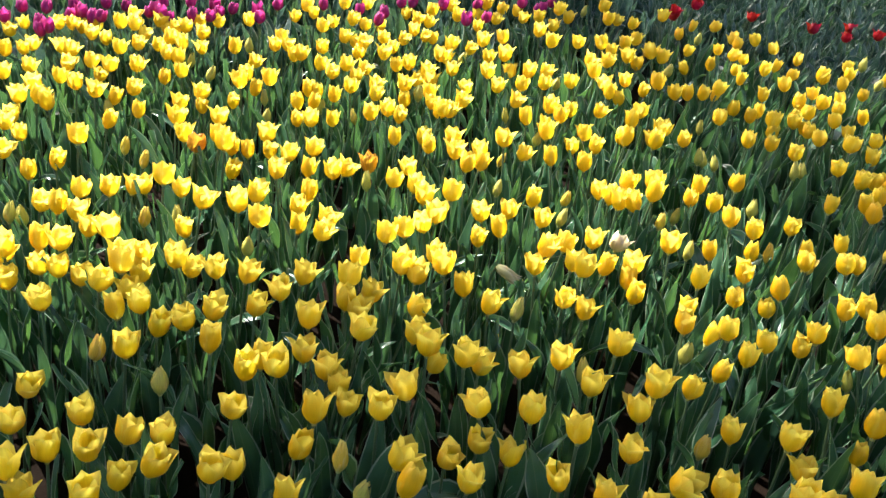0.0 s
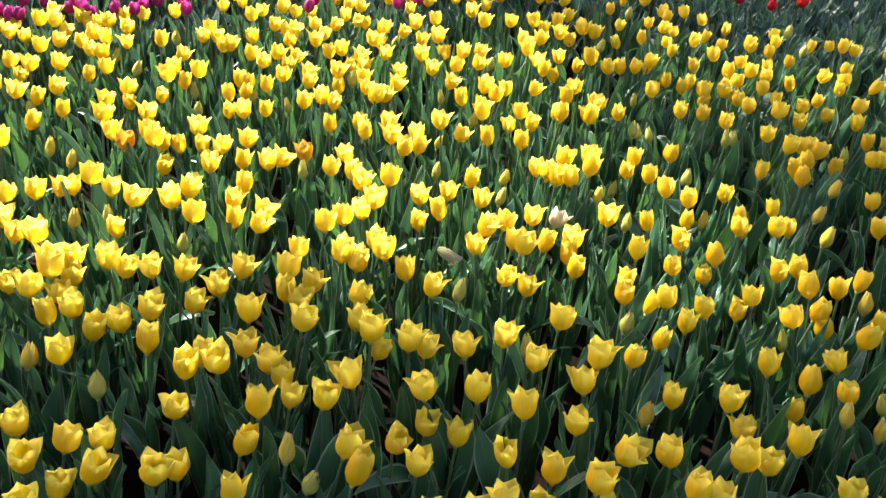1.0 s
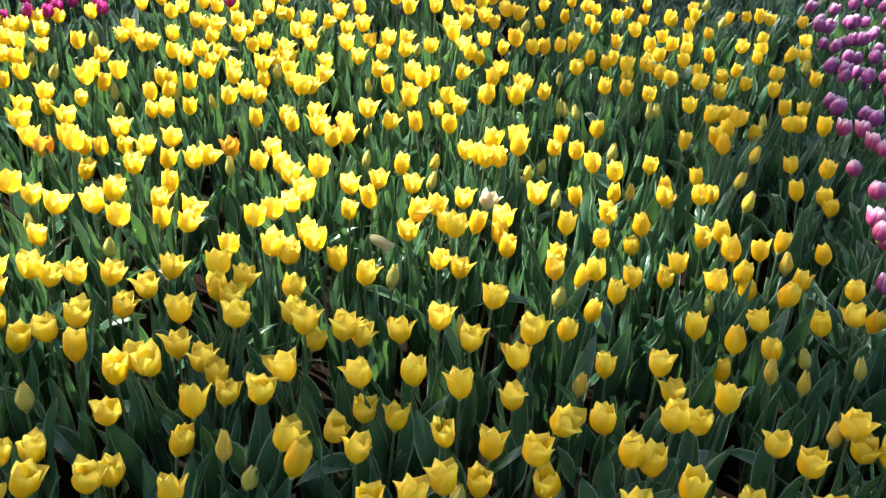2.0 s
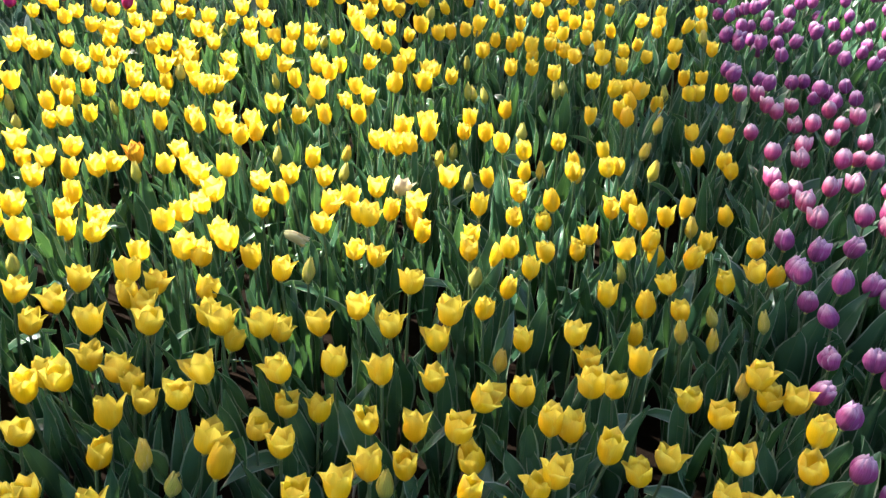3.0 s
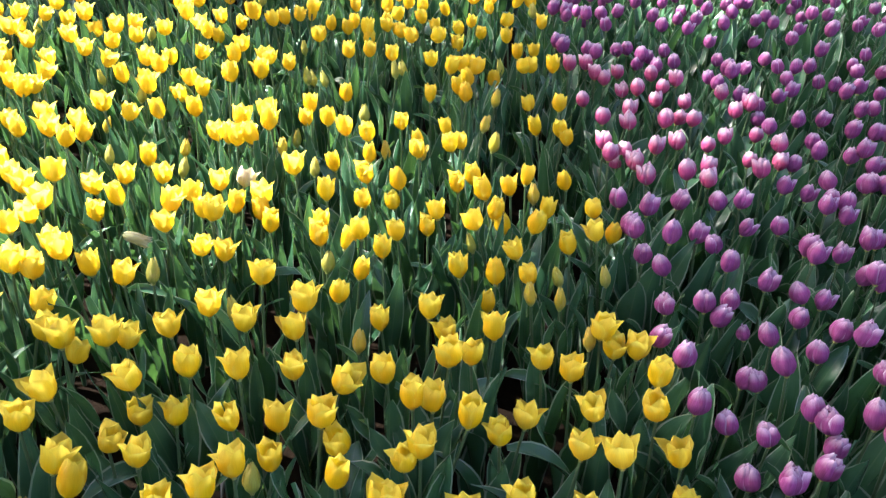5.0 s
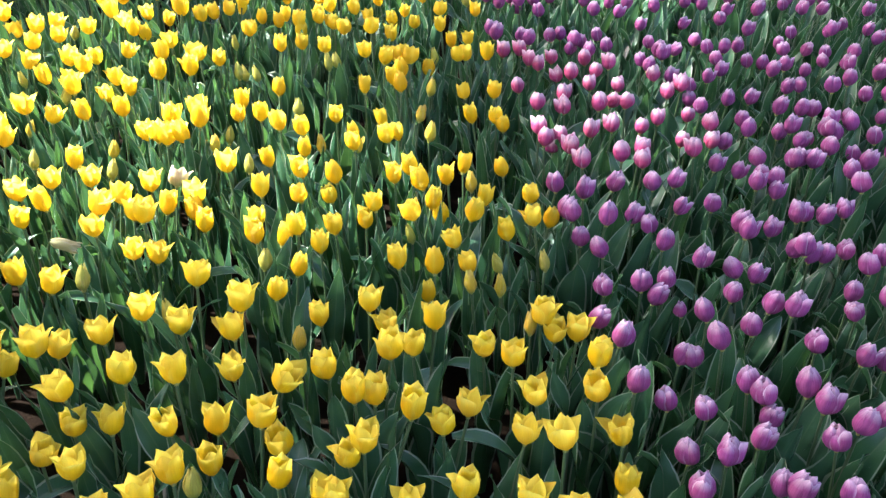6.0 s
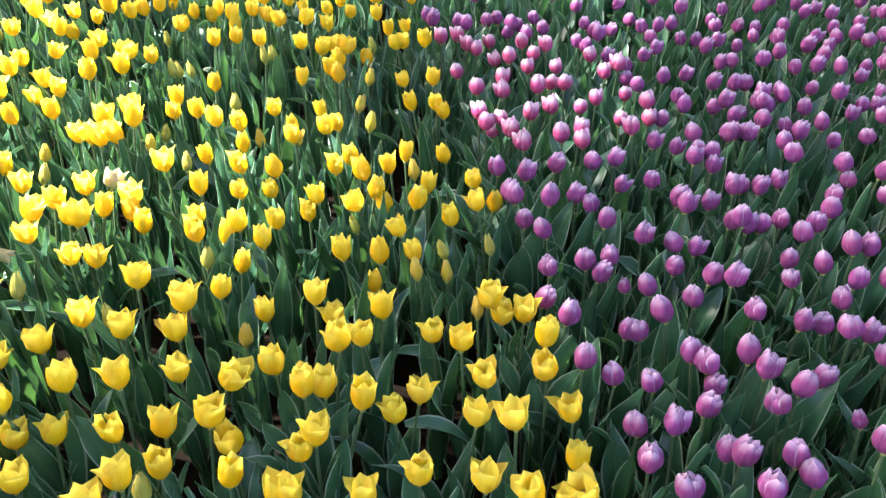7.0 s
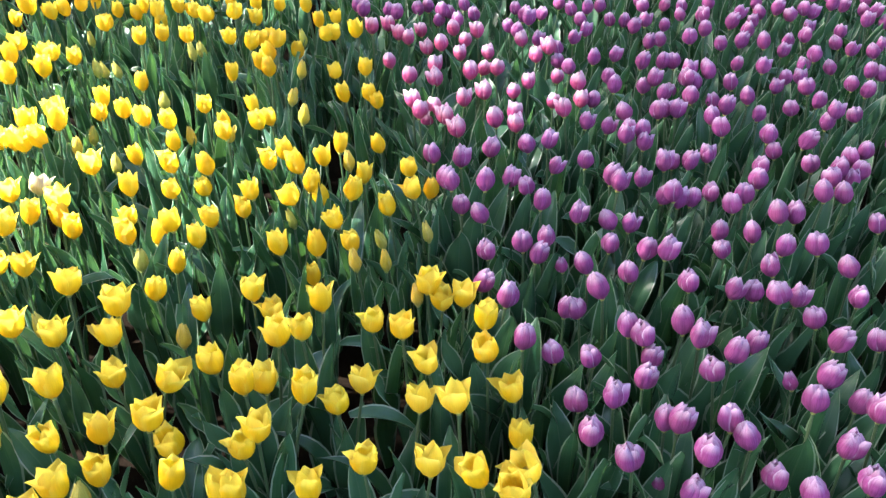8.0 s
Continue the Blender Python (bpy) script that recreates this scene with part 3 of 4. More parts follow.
plant(yellow_open, "bright yellow tulip with open flared petals and broad green leaves", "tulip", "tulips of the yellow bed", [
    (-0.259, 1.971, 0.441), (-0.654, 1.849, 0.425), (0.582, 1.970, 0.463), (-0.959, 1.697, 0.452), (0.508, 1.989, 0.418), (1.130, 1.775, 0.420),
    (-0.221, 1.999, 0.436), (1.434, 1.591, 0.419), (0.654, 1.972, 0.470), (-0.831, 1.809, 0.441), (-0.758, 1.849, 0.428), (1.429, 1.623, 0.432),
    (-0.048, 2.054, 0.420), (-0.786, 1.856, 0.420), (-0.905, 1.803, 0.435), (0.087, 2.090, 0.468), (-0.397, 2.050, 0.446), (-0.327, 2.077, 0.453),
    (0.163, 2.164, 0.433), (-0.582, 2.045, 0.474), (1.155, 1.935, 0.449), (0.303, 2.187, 0.423), (0.236, 2.198, 0.463), (1.430, 1.808, 0.428),
    (-0.611, 2.098, 0.467), (0.081, 2.229, 0.443), (-0.481, 2.142, 0.458), (-0.013, 2.259, 0.421), (0.460, 2.263, 0.418), (-0.725, 2.123, 0.451),
], False)
plant(yellow_open, "bright yellow tulip with open flared petals and broad green leaves", "tulip", "tulips of the yellow bed", [
    (0.376, 2.297, 0.447), (-1.000, 2.034, 0.471), (-1.171, 1.939, 0.459), (1.285, 2.052, 0.471),
], False)
plant(yellow_cup, "yellow tulip with a closed rounded cup", "tulip", "tulips of the yellow bed", [
    (0.416, 0.729, 0.447), (0.022, 0.897, 0.438), (-0.184, 0.980, 0.418), (-0.310, 1.122, 0.472), (0.871, 1.041, 0.417),
    (-0.298, 1.199, 0.431), (0.910, 1.083, 0.457), (0.652, 1.223, 0.442), (-0.401, 1.205, 0.465), (0.988, 1.069, 0.436), (-0.147, 1.375, 0.455),
    (0.595, 1.342, 0.473), (-0.524, 1.258, 0.446), (0.113, 1.470, 0.439), (1.130, 1.126, 0.440), (1.077, 1.186, 0.474), (0.868, 1.343, 0.419),
    (-0.638, 1.315, 0.442), (0.525, 1.501, 0.418), (1.034, 1.302, 0.450), (1.278, 1.142, 0.416), (0.516, 1.555, 0.424), (0.465, 1.584, 0.439),
    (1.030, 1.369, 0.471), (0.850, 1.485, 0.475), (0.785, 1.544, 0.474), (1.001, 1.451, 0.449), (0.152, 1.685, 0.434), (1.121, 1.392, 0.445),
])
plant(yellow_cup, "yellow tulip with a closed rounded cup", "tulip", "tulips of the yellow bed", [
    (1.053, 1.462, 0.452), (0.204, 1.714, 0.448), (-0.313, 1.706, 0.425), (1.284, 1.378, 0.429), (-0.584, 1.639, 0.439), (0.758, 1.712, 0.418),
    (0.851, 1.678, 0.445), (-0.880, 1.515, 0.469), (0.974, 1.639, 0.454), (-0.301, 1.824, 0.457), (0.574, 1.850, 0.467), (1.115, 1.656, 0.440),
    (0.310, 1.907, 0.426), (0.578, 1.886, 0.453), (1.018, 1.733, 0.424), (-0.901, 1.667, 0.471), (0.642, 1.909, 0.471), (0.534, 1.934, 0.433),
    (1.348, 1.636, 0.449), (0.124, 2.026, 0.463), (0.757, 1.940, 0.443), (-0.332, 1.992, 0.432), (0.781, 1.967, 0.467), (0.673, 2.023, 0.442),
    (-0.547, 1.974, 0.417), (0.168, 2.095, 0.430), (0.476, 2.110, 0.443), (0.375, 2.125, 0.447), (1.239, 1.866, 0.469), (1.479, 1.713, 0.465),
])
plant(yellow_cup, "yellow tulip with a closed rounded cup", "tulip", "tulips of the yellow bed", [
    (0.916, 2.027, 0.451), (-0.460, 2.081, 0.433), (0.007, 2.181, 0.433), (1.240, 1.919, 0.467), (-0.531, 2.098, 0.421), (-0.577, 2.100, 0.426),
    (0.521, 2.195, 0.461), (0.933, 2.095, 0.417), (-1.077, 1.876, 0.436), (-0.102, 2.221, 0.432), (1.287, 1.950, 0.473), (-1.032, 1.949, 0.428),
    (0.618, 2.237, 0.474), (0.716, 2.247, 0.462), (-0.092, 2.329, 0.457),
])
plant(yellow_bud, "pale yellow tulip bud still closed, on a green stem", "tulip bud", "tulips of the yellow bed", [
    (1.003, 0.847, 0.430),
    (-0.104, 0.942, 0.443), (0.577, 1.046, 0.404), (0.961, 1.014, 0.429), (1.031, 0.996, 0.404),
    (-0.625, 1.184, 0.441), (1.175, 1.353, 0.428), (1.001, 1.663, 0.421), (0.911, 1.709, 0.421), (1.195, 1.599, 0.444), (0.655, 1.837, 0.422),
    (-0.709, 1.710, 0.414), (0.416, 1.984, 0.386), (1.233, 1.723, 0.436), (0.236, 2.204, 0.386), (1.349, 1.865, 0.428), (-0.805, 2.001, 0.421),
    (-0.884, 2.070, 0.424),
], False)
plant(green_bud, "slim green tulip bud not yet coloured", "tulip bud", "tulips of the yellow bed", [
    (0.290, 0.812, 0.400),
    (-0.060, 0.897, 0.408), (0.364, 1.224, 0.421), (-0.482, 1.119, 0.425), (1.051, 1.043, 0.426), (0.600, 1.300, 0.421), (0.234, 1.385, 0.444),
    (1.163, 1.014, 0.413), (0.955, 1.276, 0.386), (-0.426, 1.623, 0.402), (0.709, 1.723, 0.405), (0.386, 1.839, 0.411),
    (-0.621, 1.701, 0.431), (-0.161, 1.938, 0.430), (0.721, 1.920, 0.388), (0.218, 2.020, 0.387), (-1.024, 1.657, 0.440), (-1.022, 1.698, 0.403),
    (0.932, 1.924, 0.428),
], False)
plant(cream_open, "cream white tulip among the yellow ones", "tulip", "tulips of the yellow bed", [
    (0.523, 1.726, 0.417),
])
plant(faded_open, "fading orange-brown tulip among the yellow ones", "tulip", "tulips of the yellow bed", [
    (-0.158, 1.990, 0.460), (-0.666, 2.050, 0.459),
], False)
join_later("yellow_tulip_bed", yellow_open, [
    (-0.372, 2.286, 0.444), (1.356, 2.018, 0.474), (-0.641, 2.216, 0.466), (1.325, 2.057, 0.466), (0.508, 2.344, 0.427), (-0.768, 2.208, 0.467),
    (0.385, 2.377, 0.429), (-0.190, 2.365, 0.442), (0.046, 2.396, 0.458), (1.366, 2.083, 0.455), (0.069, 2.405, 0.451), (1.323, 2.116, 0.443),
    (1.258, 2.153, 0.456), (0.731, 2.347, 0.419), (-0.138, 2.409, 0.439), (0.435, 2.410, 0.456), (1.147, 2.220, 0.467), (1.532, 2.011, 0.450),
    (0.757, 2.358, 0.455), (0.034, 2.435, 0.431), (1.557, 2.005, 0.450), (0.107, 2.472, 0.458), (0.404, 2.466, 0.461), (0.783, 2.412, 0.429),
    (-1.212, 2.108, 0.427), (1.039, 2.344, 0.444), (0.007, 2.506, 0.430), (0.295, 2.532, 0.444), (-0.188, 2.527, 0.439), (0.486, 2.534, 0.421),
])
join_later("yellow_tulip_bed", yellow_open, [
    (-0.813, 2.376, 0.434), (-0.748, 2.408, 0.457), (-1.271, 2.148, 0.439), (0.718, 2.508, 0.446), (0.590, 2.542, 0.420), (1.350, 2.290, 0.473),
    (-0.008, 2.583, 0.433), (-0.093, 2.578, 0.459), (1.652, 2.139, 0.436), (-0.280, 2.572, 0.443), (1.144, 2.415, 0.443), (1.278, 2.362, 0.453),
    (-0.645, 2.494, 0.471), (1.144, 2.431, 0.475), (-0.195, 2.603, 0.439), (-1.291, 2.225, 0.424), (-0.557, 2.554, 0.460), (0.120, 2.657, 0.425),
    (-0.972, 2.414, 0.455), (-1.080, 2.368, 0.461), (0.234, 2.664, 0.438), (1.270, 2.429, 0.448), (-0.007, 2.666, 0.443), (1.394, 2.376, 0.437),
    (1.311, 2.417, 0.432), (-1.231, 2.302, 0.460), (-0.639, 2.565, 0.467), (1.609, 2.262, 0.445), (-0.052, 2.686, 0.432), (-1.291, 2.288, 0.464),
])
join_later("yellow_tulip_bed", yellow_open, [
    (-0.019, 2.700, 0.462), (1.173, 2.510, 0.443), (1.238, 2.484, 0.453), (0.407, 2.704, 0.444), (0.327, 2.711, 0.431), (-0.357, 2.672, 0.447),
    (1.554, 2.349, 0.433), (1.417, 2.426, 0.416), (1.483, 2.392, 0.441), (-1.160, 2.407, 0.467), (-0.278, 2.708, 0.427), (0.200, 2.744, 0.459),
    (1.289, 2.502, 0.424), (-0.089, 2.743, 0.473), (0.506, 2.738, 0.443), (0.874, 2.673, 0.452), (0.416, 2.763, 0.462), (0.353, 2.770, 0.459),
    (-1.291, 2.393, 0.460), (-0.316, 2.749, 0.451), (1.161, 2.604, 0.429), (0.632, 2.751, 0.435), (1.436, 2.491, 0.425), (-0.250, 2.773, 0.428),
    (0.978, 2.682, 0.453), (0.069, 2.805, 0.433), (0.879, 2.712, 0.437), (1.398, 2.531, 0.444), (1.319, 2.569, 0.454), (-0.414, 2.767, 0.437),
])
join_later("yellow_tulip_bed", yellow_open, [
    (-0.888, 2.638, 0.429), (1.684, 2.390, 0.447), (0.832, 2.760, 0.448), (1.037, 2.703, 0.467), (0.289, 2.843, 0.425), (0.715, 2.792, 0.439),
    (-1.026, 2.603, 0.459), (0.601, 2.825, 0.454), (-0.141, 2.850, 0.417), (-0.651, 2.753, 0.436), (0.025, 2.865, 0.464), (-0.186, 2.851, 0.462),
    (-0.490, 2.805, 0.457), (-1.264, 2.520, 0.433), (1.047, 2.750, 0.419), (1.348, 2.638, 0.427), (-1.122, 2.606, 0.451), (-0.518, 2.820, 0.445),
    (-1.157, 2.591, 0.415), (0.267, 2.896, 0.471), (1.437, 2.607, 0.459), (-0.919, 2.708, 0.452), (1.399, 2.647, 0.464), (-1.428, 2.469, 0.459),
    (-0.952, 2.714, 0.463), (-1.254, 2.575, 0.456), (0.598, 2.896, 0.466), (-0.289, 2.899, 0.437), (-0.424, 2.884, 0.458), (0.663, 2.902, 0.468),
])
join_later("yellow_tulip_bed", yellow_open, [
    (0.209, 2.950, 0.435), (0.048, 2.955, 0.420), (-0.271, 2.931, 0.469), (-1.201, 2.642, 0.444), (0.064, 2.965, 0.472), (1.794, 2.501, 0.465),
    (1.294, 2.767, 0.473), (-1.392, 2.578, 0.440), (-0.932, 2.811, 0.469), (-1.277, 2.666, 0.474), (1.403, 2.758, 0.451), (0.790, 2.961, 0.442),
    (-0.168, 3.012, 0.424), (0.749, 2.971, 0.467), (0.187, 3.048, 0.466), (-0.571, 2.967, 0.425), (-1.148, 2.770, 0.450), (1.741, 2.617, 0.447),
    (-0.981, 2.845, 0.473), (0.143, 3.059, 0.422), (-0.623, 2.971, 0.420), (-0.888, 2.897, 0.418), (-0.316, 3.042, 0.426), (1.696, 2.674, 0.432),
    (-1.099, 2.825, 0.448), (-0.360, 3.051, 0.443), (0.895, 3.007, 0.459), (0.464, 3.089, 0.465), (0.850, 3.028, 0.469), (-1.347, 2.737, 0.453),
])
join_later("yellow_tulip_bed", yellow_open, [
    (-0.127, 3.103, 0.428), (-1.047, 2.885, 0.423), (1.533, 2.804, 0.419), (-0.209, 3.102, 0.428), (0.272, 3.125, 0.456), (1.276, 2.928, 0.465),
    (0.667, 3.098, 0.470), (-0.611, 3.049, 0.427), (-0.898, 2.971, 0.449), (0.712, 3.108, 0.437), (1.735, 2.742, 0.415), (-0.012, 3.165, 0.418),
    (-0.042, 3.167, 0.422), (0.581, 3.144, 0.448), (1.485, 2.896, 0.469), (-0.458, 3.127, 0.454), (1.197, 3.012, 0.426), (-1.282, 2.862, 0.462),
    (1.942, 2.656, 0.453), (-1.117, 2.948, 0.438), (0.423, 3.197, 0.469), (-1.501, 2.765, 0.426), (1.823, 2.755, 0.431), (-0.979, 3.020, 0.454),
    (-1.154, 2.965, 0.472), (-0.094, 3.226, 0.425), (-1.019, 3.024, 0.445), (-1.261, 2.925, 0.417), (-1.487, 2.808, 0.426), (-0.296, 3.216, 0.439),
])
join_later("yellow_tulip_bed", yellow_open, [
    (1.587, 2.921, 0.428), (-0.345, 3.213, 0.460), (0.782, 3.190, 0.440), (-0.756, 3.128, 0.459), (1.429, 3.021, 0.416), (1.536, 2.977, 0.426),
    (-0.435, 3.241, 0.433), (-1.225, 2.997, 0.463), (1.215, 3.119, 0.447), (-0.240, 3.276, 0.415), (-1.070, 3.069, 0.417), (-0.952, 3.115, 0.442),
    (-0.883, 3.144, 0.437), (0.086, 3.311, 0.473), (-0.034, 3.312, 0.436), (1.384, 3.084, 0.422), (-0.083, 3.316, 0.443), (-1.102, 3.084, 0.447),
    (1.265, 3.138, 0.426), (1.634, 2.984, 0.443), (1.059, 3.220, 0.416), (-1.194, 3.069, 0.468), (0.846, 3.280, 0.429), (0.175, 3.358, 0.417),
    (-1.404, 2.984, 0.449), (-1.386, 3.006, 0.427), (-1.339, 3.040, 0.430), (-0.525, 3.319, 0.440), (1.184, 3.229, 0.428), (-1.462, 2.987, 0.447),
])
join_later("yellow_tulip_bed", yellow_open, [
    (1.886, 2.924, 0.455), (1.930, 2.910, 0.446), (-0.605, 3.321, 0.418), (0.505, 3.392, 0.427), (-0.024, 3.422, 0.452), (1.804, 3.011, 0.417),
    (0.442, 3.418, 0.454), (-1.637, 2.944, 0.421), (0.740, 3.395, 0.471), (1.408, 3.220, 0.451), (-0.140, 3.442, 0.421), (0.259, 3.454, 0.420),
    (1.275, 3.273, 0.440), (2.063, 2.892, 0.441), (-0.565, 3.389, 0.447), (1.879, 3.009, 0.426), (-0.407, 3.435, 0.453), (1.343, 3.273, 0.462),
    (0.574, 3.461, 0.444), (0.058, 3.490, 0.456), (1.265, 3.316, 0.449), (1.699, 3.141, 0.420), (-1.623, 3.030, 0.422), (0.535, 3.485, 0.473),
    (0.177, 3.507, 0.415), (0.382, 3.500, 0.418), (-0.317, 3.493, 0.436), (0.867, 3.474, 0.433), (0.216, 3.557, 0.451), (0.291, 3.587, 0.425),
])
join_later("yellow_tulip_bed", yellow_open, [
    (0.357, 3.593, 0.417), (1.223, 3.445, 0.454), (0.814, 3.550, 0.417), (0.748, 3.580, 0.470), (1.147, 3.517, 0.424), (1.014, 3.556, 0.451),
])
join_later("yellow_tulip_bed", yellow_cup, [
    (1.415, 1.998, 0.425), (0.627, 2.325, 0.433), (0.813, 2.281, 0.460), (0.315, 2.375, 0.458), (-0.422, 2.320, 0.425), (-0.313, 2.346, 0.419),
    (-1.028, 2.095, 0.440), (1.602, 1.947, 0.469), (0.667, 2.401, 0.459), (-0.973, 2.191, 0.443), (1.025, 2.304, 0.460), (1.091, 2.280, 0.465),
    (-0.438, 2.418, 0.439), (1.651, 2.007, 0.438), (-0.390, 2.457, 0.425), (-0.743, 2.376, 0.423), (-0.925, 2.306, 0.427), (-0.091, 2.532, 0.418),
    (-0.653, 2.429, 0.422), (1.403, 2.244, 0.453), (1.584, 2.139, 0.438), (-0.332, 2.530, 0.422), (0.970, 2.454, 0.465), (-0.391, 2.536, 0.425),
    (-0.594, 2.501, 0.441), (-0.422, 2.550, 0.428), (-1.014, 2.353, 0.445), (-1.199, 2.276, 0.451), (1.443, 2.316, 0.423), (1.000, 2.519, 0.442),
])
join_later("yellow_tulip_bed", yellow_cup, [
    (0.672, 2.661, 0.419), (0.640, 2.675, 0.437), (1.058, 2.567, 0.451), (1.116, 2.558, 0.431), (1.254, 2.525, 0.447), (0.919, 2.678, 0.451),
    (0.813, 2.717, 0.472), (0.775, 2.731, 0.429), (-0.932, 2.592, 0.420), (1.084, 2.648, 0.416), (1.806, 2.338, 0.441), (1.587, 2.485, 0.420),
    (1.303, 2.630, 0.465), (1.525, 2.590, 0.436), (1.218, 2.743, 0.436), (-0.741, 2.827, 0.458), (1.419, 2.702, 0.437), (1.841, 2.486, 0.465),
    (1.722, 2.594, 0.417), (0.979, 2.979, 0.429), (1.072, 2.957, 0.462), (1.194, 2.928, 0.420), (-1.509, 2.656, 0.462), (1.639, 2.846, 0.420),
    (1.499, 3.164, 0.427), (1.062, 3.415, 0.418),
])
plant(green_bud, "slim green tulip bud not yet coloured", "tulip bud", "tulips of the yellow bed", [
    (0.858, 2.239, 0.420), (0.357, 2.343, 0.395), (1.127, 2.150, 0.438), (0.919, 2.256, 0.391), (0.885, 2.274, 0.393), (1.477, 2.069, 0.425),
    (1.189, 2.227, 0.398), (-0.256, 2.444, 0.386), (-0.537, 2.394, 0.391), (0.259, 2.512, 0.394), (0.860, 2.419, 0.400), (-0.044, 2.545, 0.441),
    (-0.372, 2.504, 0.387), (-0.564, 2.487, 0.414), (-1.031, 2.330, 0.416), (0.937, 2.516, 0.393), (-0.770, 2.597, 0.441), (0.470, 2.841, 0.386),
    (-0.889, 2.765, 0.417), (1.832, 2.447, 0.440), (0.110, 2.984, 0.408), (0.901, 2.902, 0.443), (-0.708, 2.906, 0.433), (1.768, 2.990, 0.406),
    (1.132, 3.357, 0.420), (1.751, 3.125, 0.435), (0.667, 3.606, 0.433),
], False)
# purple bed
plant(purple_egg, "purple tulip with a rounded cup and pale petal edges", "tulip", "tulips of the purple bed", [
    (1.020, 0.296, 0.453), (1.078, 0.198, 0.416), (1.015, 0.374, 0.444), (1.129, 0.217, 0.463), (1.063, 0.450, 0.423), (1.110, 0.404, 0.446),
    (1.156, 0.291, 0.450), (1.217, 0.067, 0.439), (1.161, 0.323, 0.421), (1.218, 0.130, 0.412), (1.229, 0.202, 0.437), (1.236, 0.242, 0.445),
    (1.075, 0.604, 0.455), (1.116, 0.561, 0.423), (1.207, 0.406, 0.425), (1.163, 0.507, 0.426), (1.311, 0.016, 0.444), (1.347, 0.077, 0.446),
    (1.274, 0.442, 0.405), (1.323, 0.339, 0.427), (1.274, 0.472, 0.446), (1.136, 0.714, 0.449), (1.275, 0.512, 0.440), (1.369, 0.326, 0.461),
    (1.407, 0.175, 0.435), (1.349, 0.393, 0.460), (1.241, 0.641, 0.410), (1.252, 0.627, 0.411), (1.141, 0.791, 0.430),
])
plant(purple_egg, "purple tulip with a rounded cup and pale petal edges", "tulip", "tulips of the purple bed", [
    (1.354, 0.442, 0.458), (1.466, 0.084, 0.448), (1.297, 0.614, 0.457), (1.463, 0.184, 0.451), (1.479, 0.120, 0.426), (1.468, 0.333, 0.411),
    (1.228, 0.879, 0.417), (1.366, 0.710, 0.420), (1.313, 0.798, 0.418), (1.421, 0.628, 0.424), (1.292, 0.835, 0.440), (1.575, 0.221, 0.445),
    (1.495, 0.523, 0.431), (1.552, 0.446, 0.434), (1.580, 0.370, 0.462), (1.367, 0.828, 0.421), (1.621, 0.298, 0.421), (1.516, 0.603, 0.459),
    (1.596, 0.427, 0.418), (1.507, 0.648, 0.434), (1.678, 0.184, 0.412), (1.486, 0.733, 0.406), (1.647, 0.351, 0.428), (1.303, 0.988, 0.421),
    (1.297, 1.049, 0.416), (1.476, 0.832, 0.440), (1.675, 0.441, 0.440), (1.436, 0.916, 0.448), (1.528, 0.782, 0.424), (1.571, 0.747, 0.419),
])
plant(purple_egg, "purple tulip with a rounded cup and pale petal edges", "tulip", "tulips of the purple bed", [
    (1.667, 0.556, 0.416), (1.310, 1.108, 0.450), (1.369, 1.046, 0.460), (1.772, 0.274, 0.412), (1.311, 1.131, 0.445), (1.464, 0.997, 0.432),
    (1.755, 0.457, 0.447), (1.722, 0.602, 0.416), (1.455, 1.043, 0.436), (1.813, 0.331, 0.438), (1.805, 0.413, 0.457), (1.771, 0.546, 0.421),
    (1.636, 0.846, 0.462), (1.391, 1.163, 0.459), (1.705, 0.737, 0.463), (1.353, 1.230, 0.450), (1.729, 0.730, 0.433), (1.719, 0.764, 0.428),
    (1.657, 0.888, 0.446), (1.833, 0.529, 0.463), (1.797, 0.629, 0.448), (1.780, 0.723, 0.419), (1.877, 0.507, 0.456), (1.501, 1.167, 0.444),
    (1.615, 1.036, 0.414), (1.739, 0.853, 0.423), (1.861, 0.637, 0.446), (1.837, 0.708, 0.419), (1.601, 1.135, 0.436), (1.805, 0.842, 0.456),
])
plant(purple_egg, "purple tulip with a rounded cup and pale petal edges", "tulip", "tulips of the purple bed", [
    (1.702, 1.012, 0.411), (1.668, 1.118, 0.434), (1.944, 0.650, 0.449), (2.014, 0.514, 0.456), (2.055, 0.383, 0.420), (1.902, 0.825, 0.427),
    (1.881, 0.866, 0.415), (2.062, 0.484, 0.448), (1.844, 1.000, 0.447), (1.879, 0.960, 0.430), (1.975, 0.822, 0.424), (2.034, 0.694, 0.429),
    (2.096, 0.538, 0.454), (1.901, 0.990, 0.447), (1.888, 1.027, 0.437), (1.831, 1.129, 0.433), (1.878, 1.087, 0.420), (2.154, 0.546, 0.455),
    (2.167, 0.514, 0.434), (2.143, 0.619, 0.434), (1.934, 1.083, 0.447), (2.066, 0.855, 0.461), (2.217, 0.518, 0.438), (2.157, 0.731, 0.414),
    (2.024, 1.033, 0.447), (2.161, 0.759, 0.451), (2.196, 0.666, 0.464), (2.253, 0.568, 0.441), (2.118, 0.919, 0.450), (2.077, 1.005, 0.446),
])
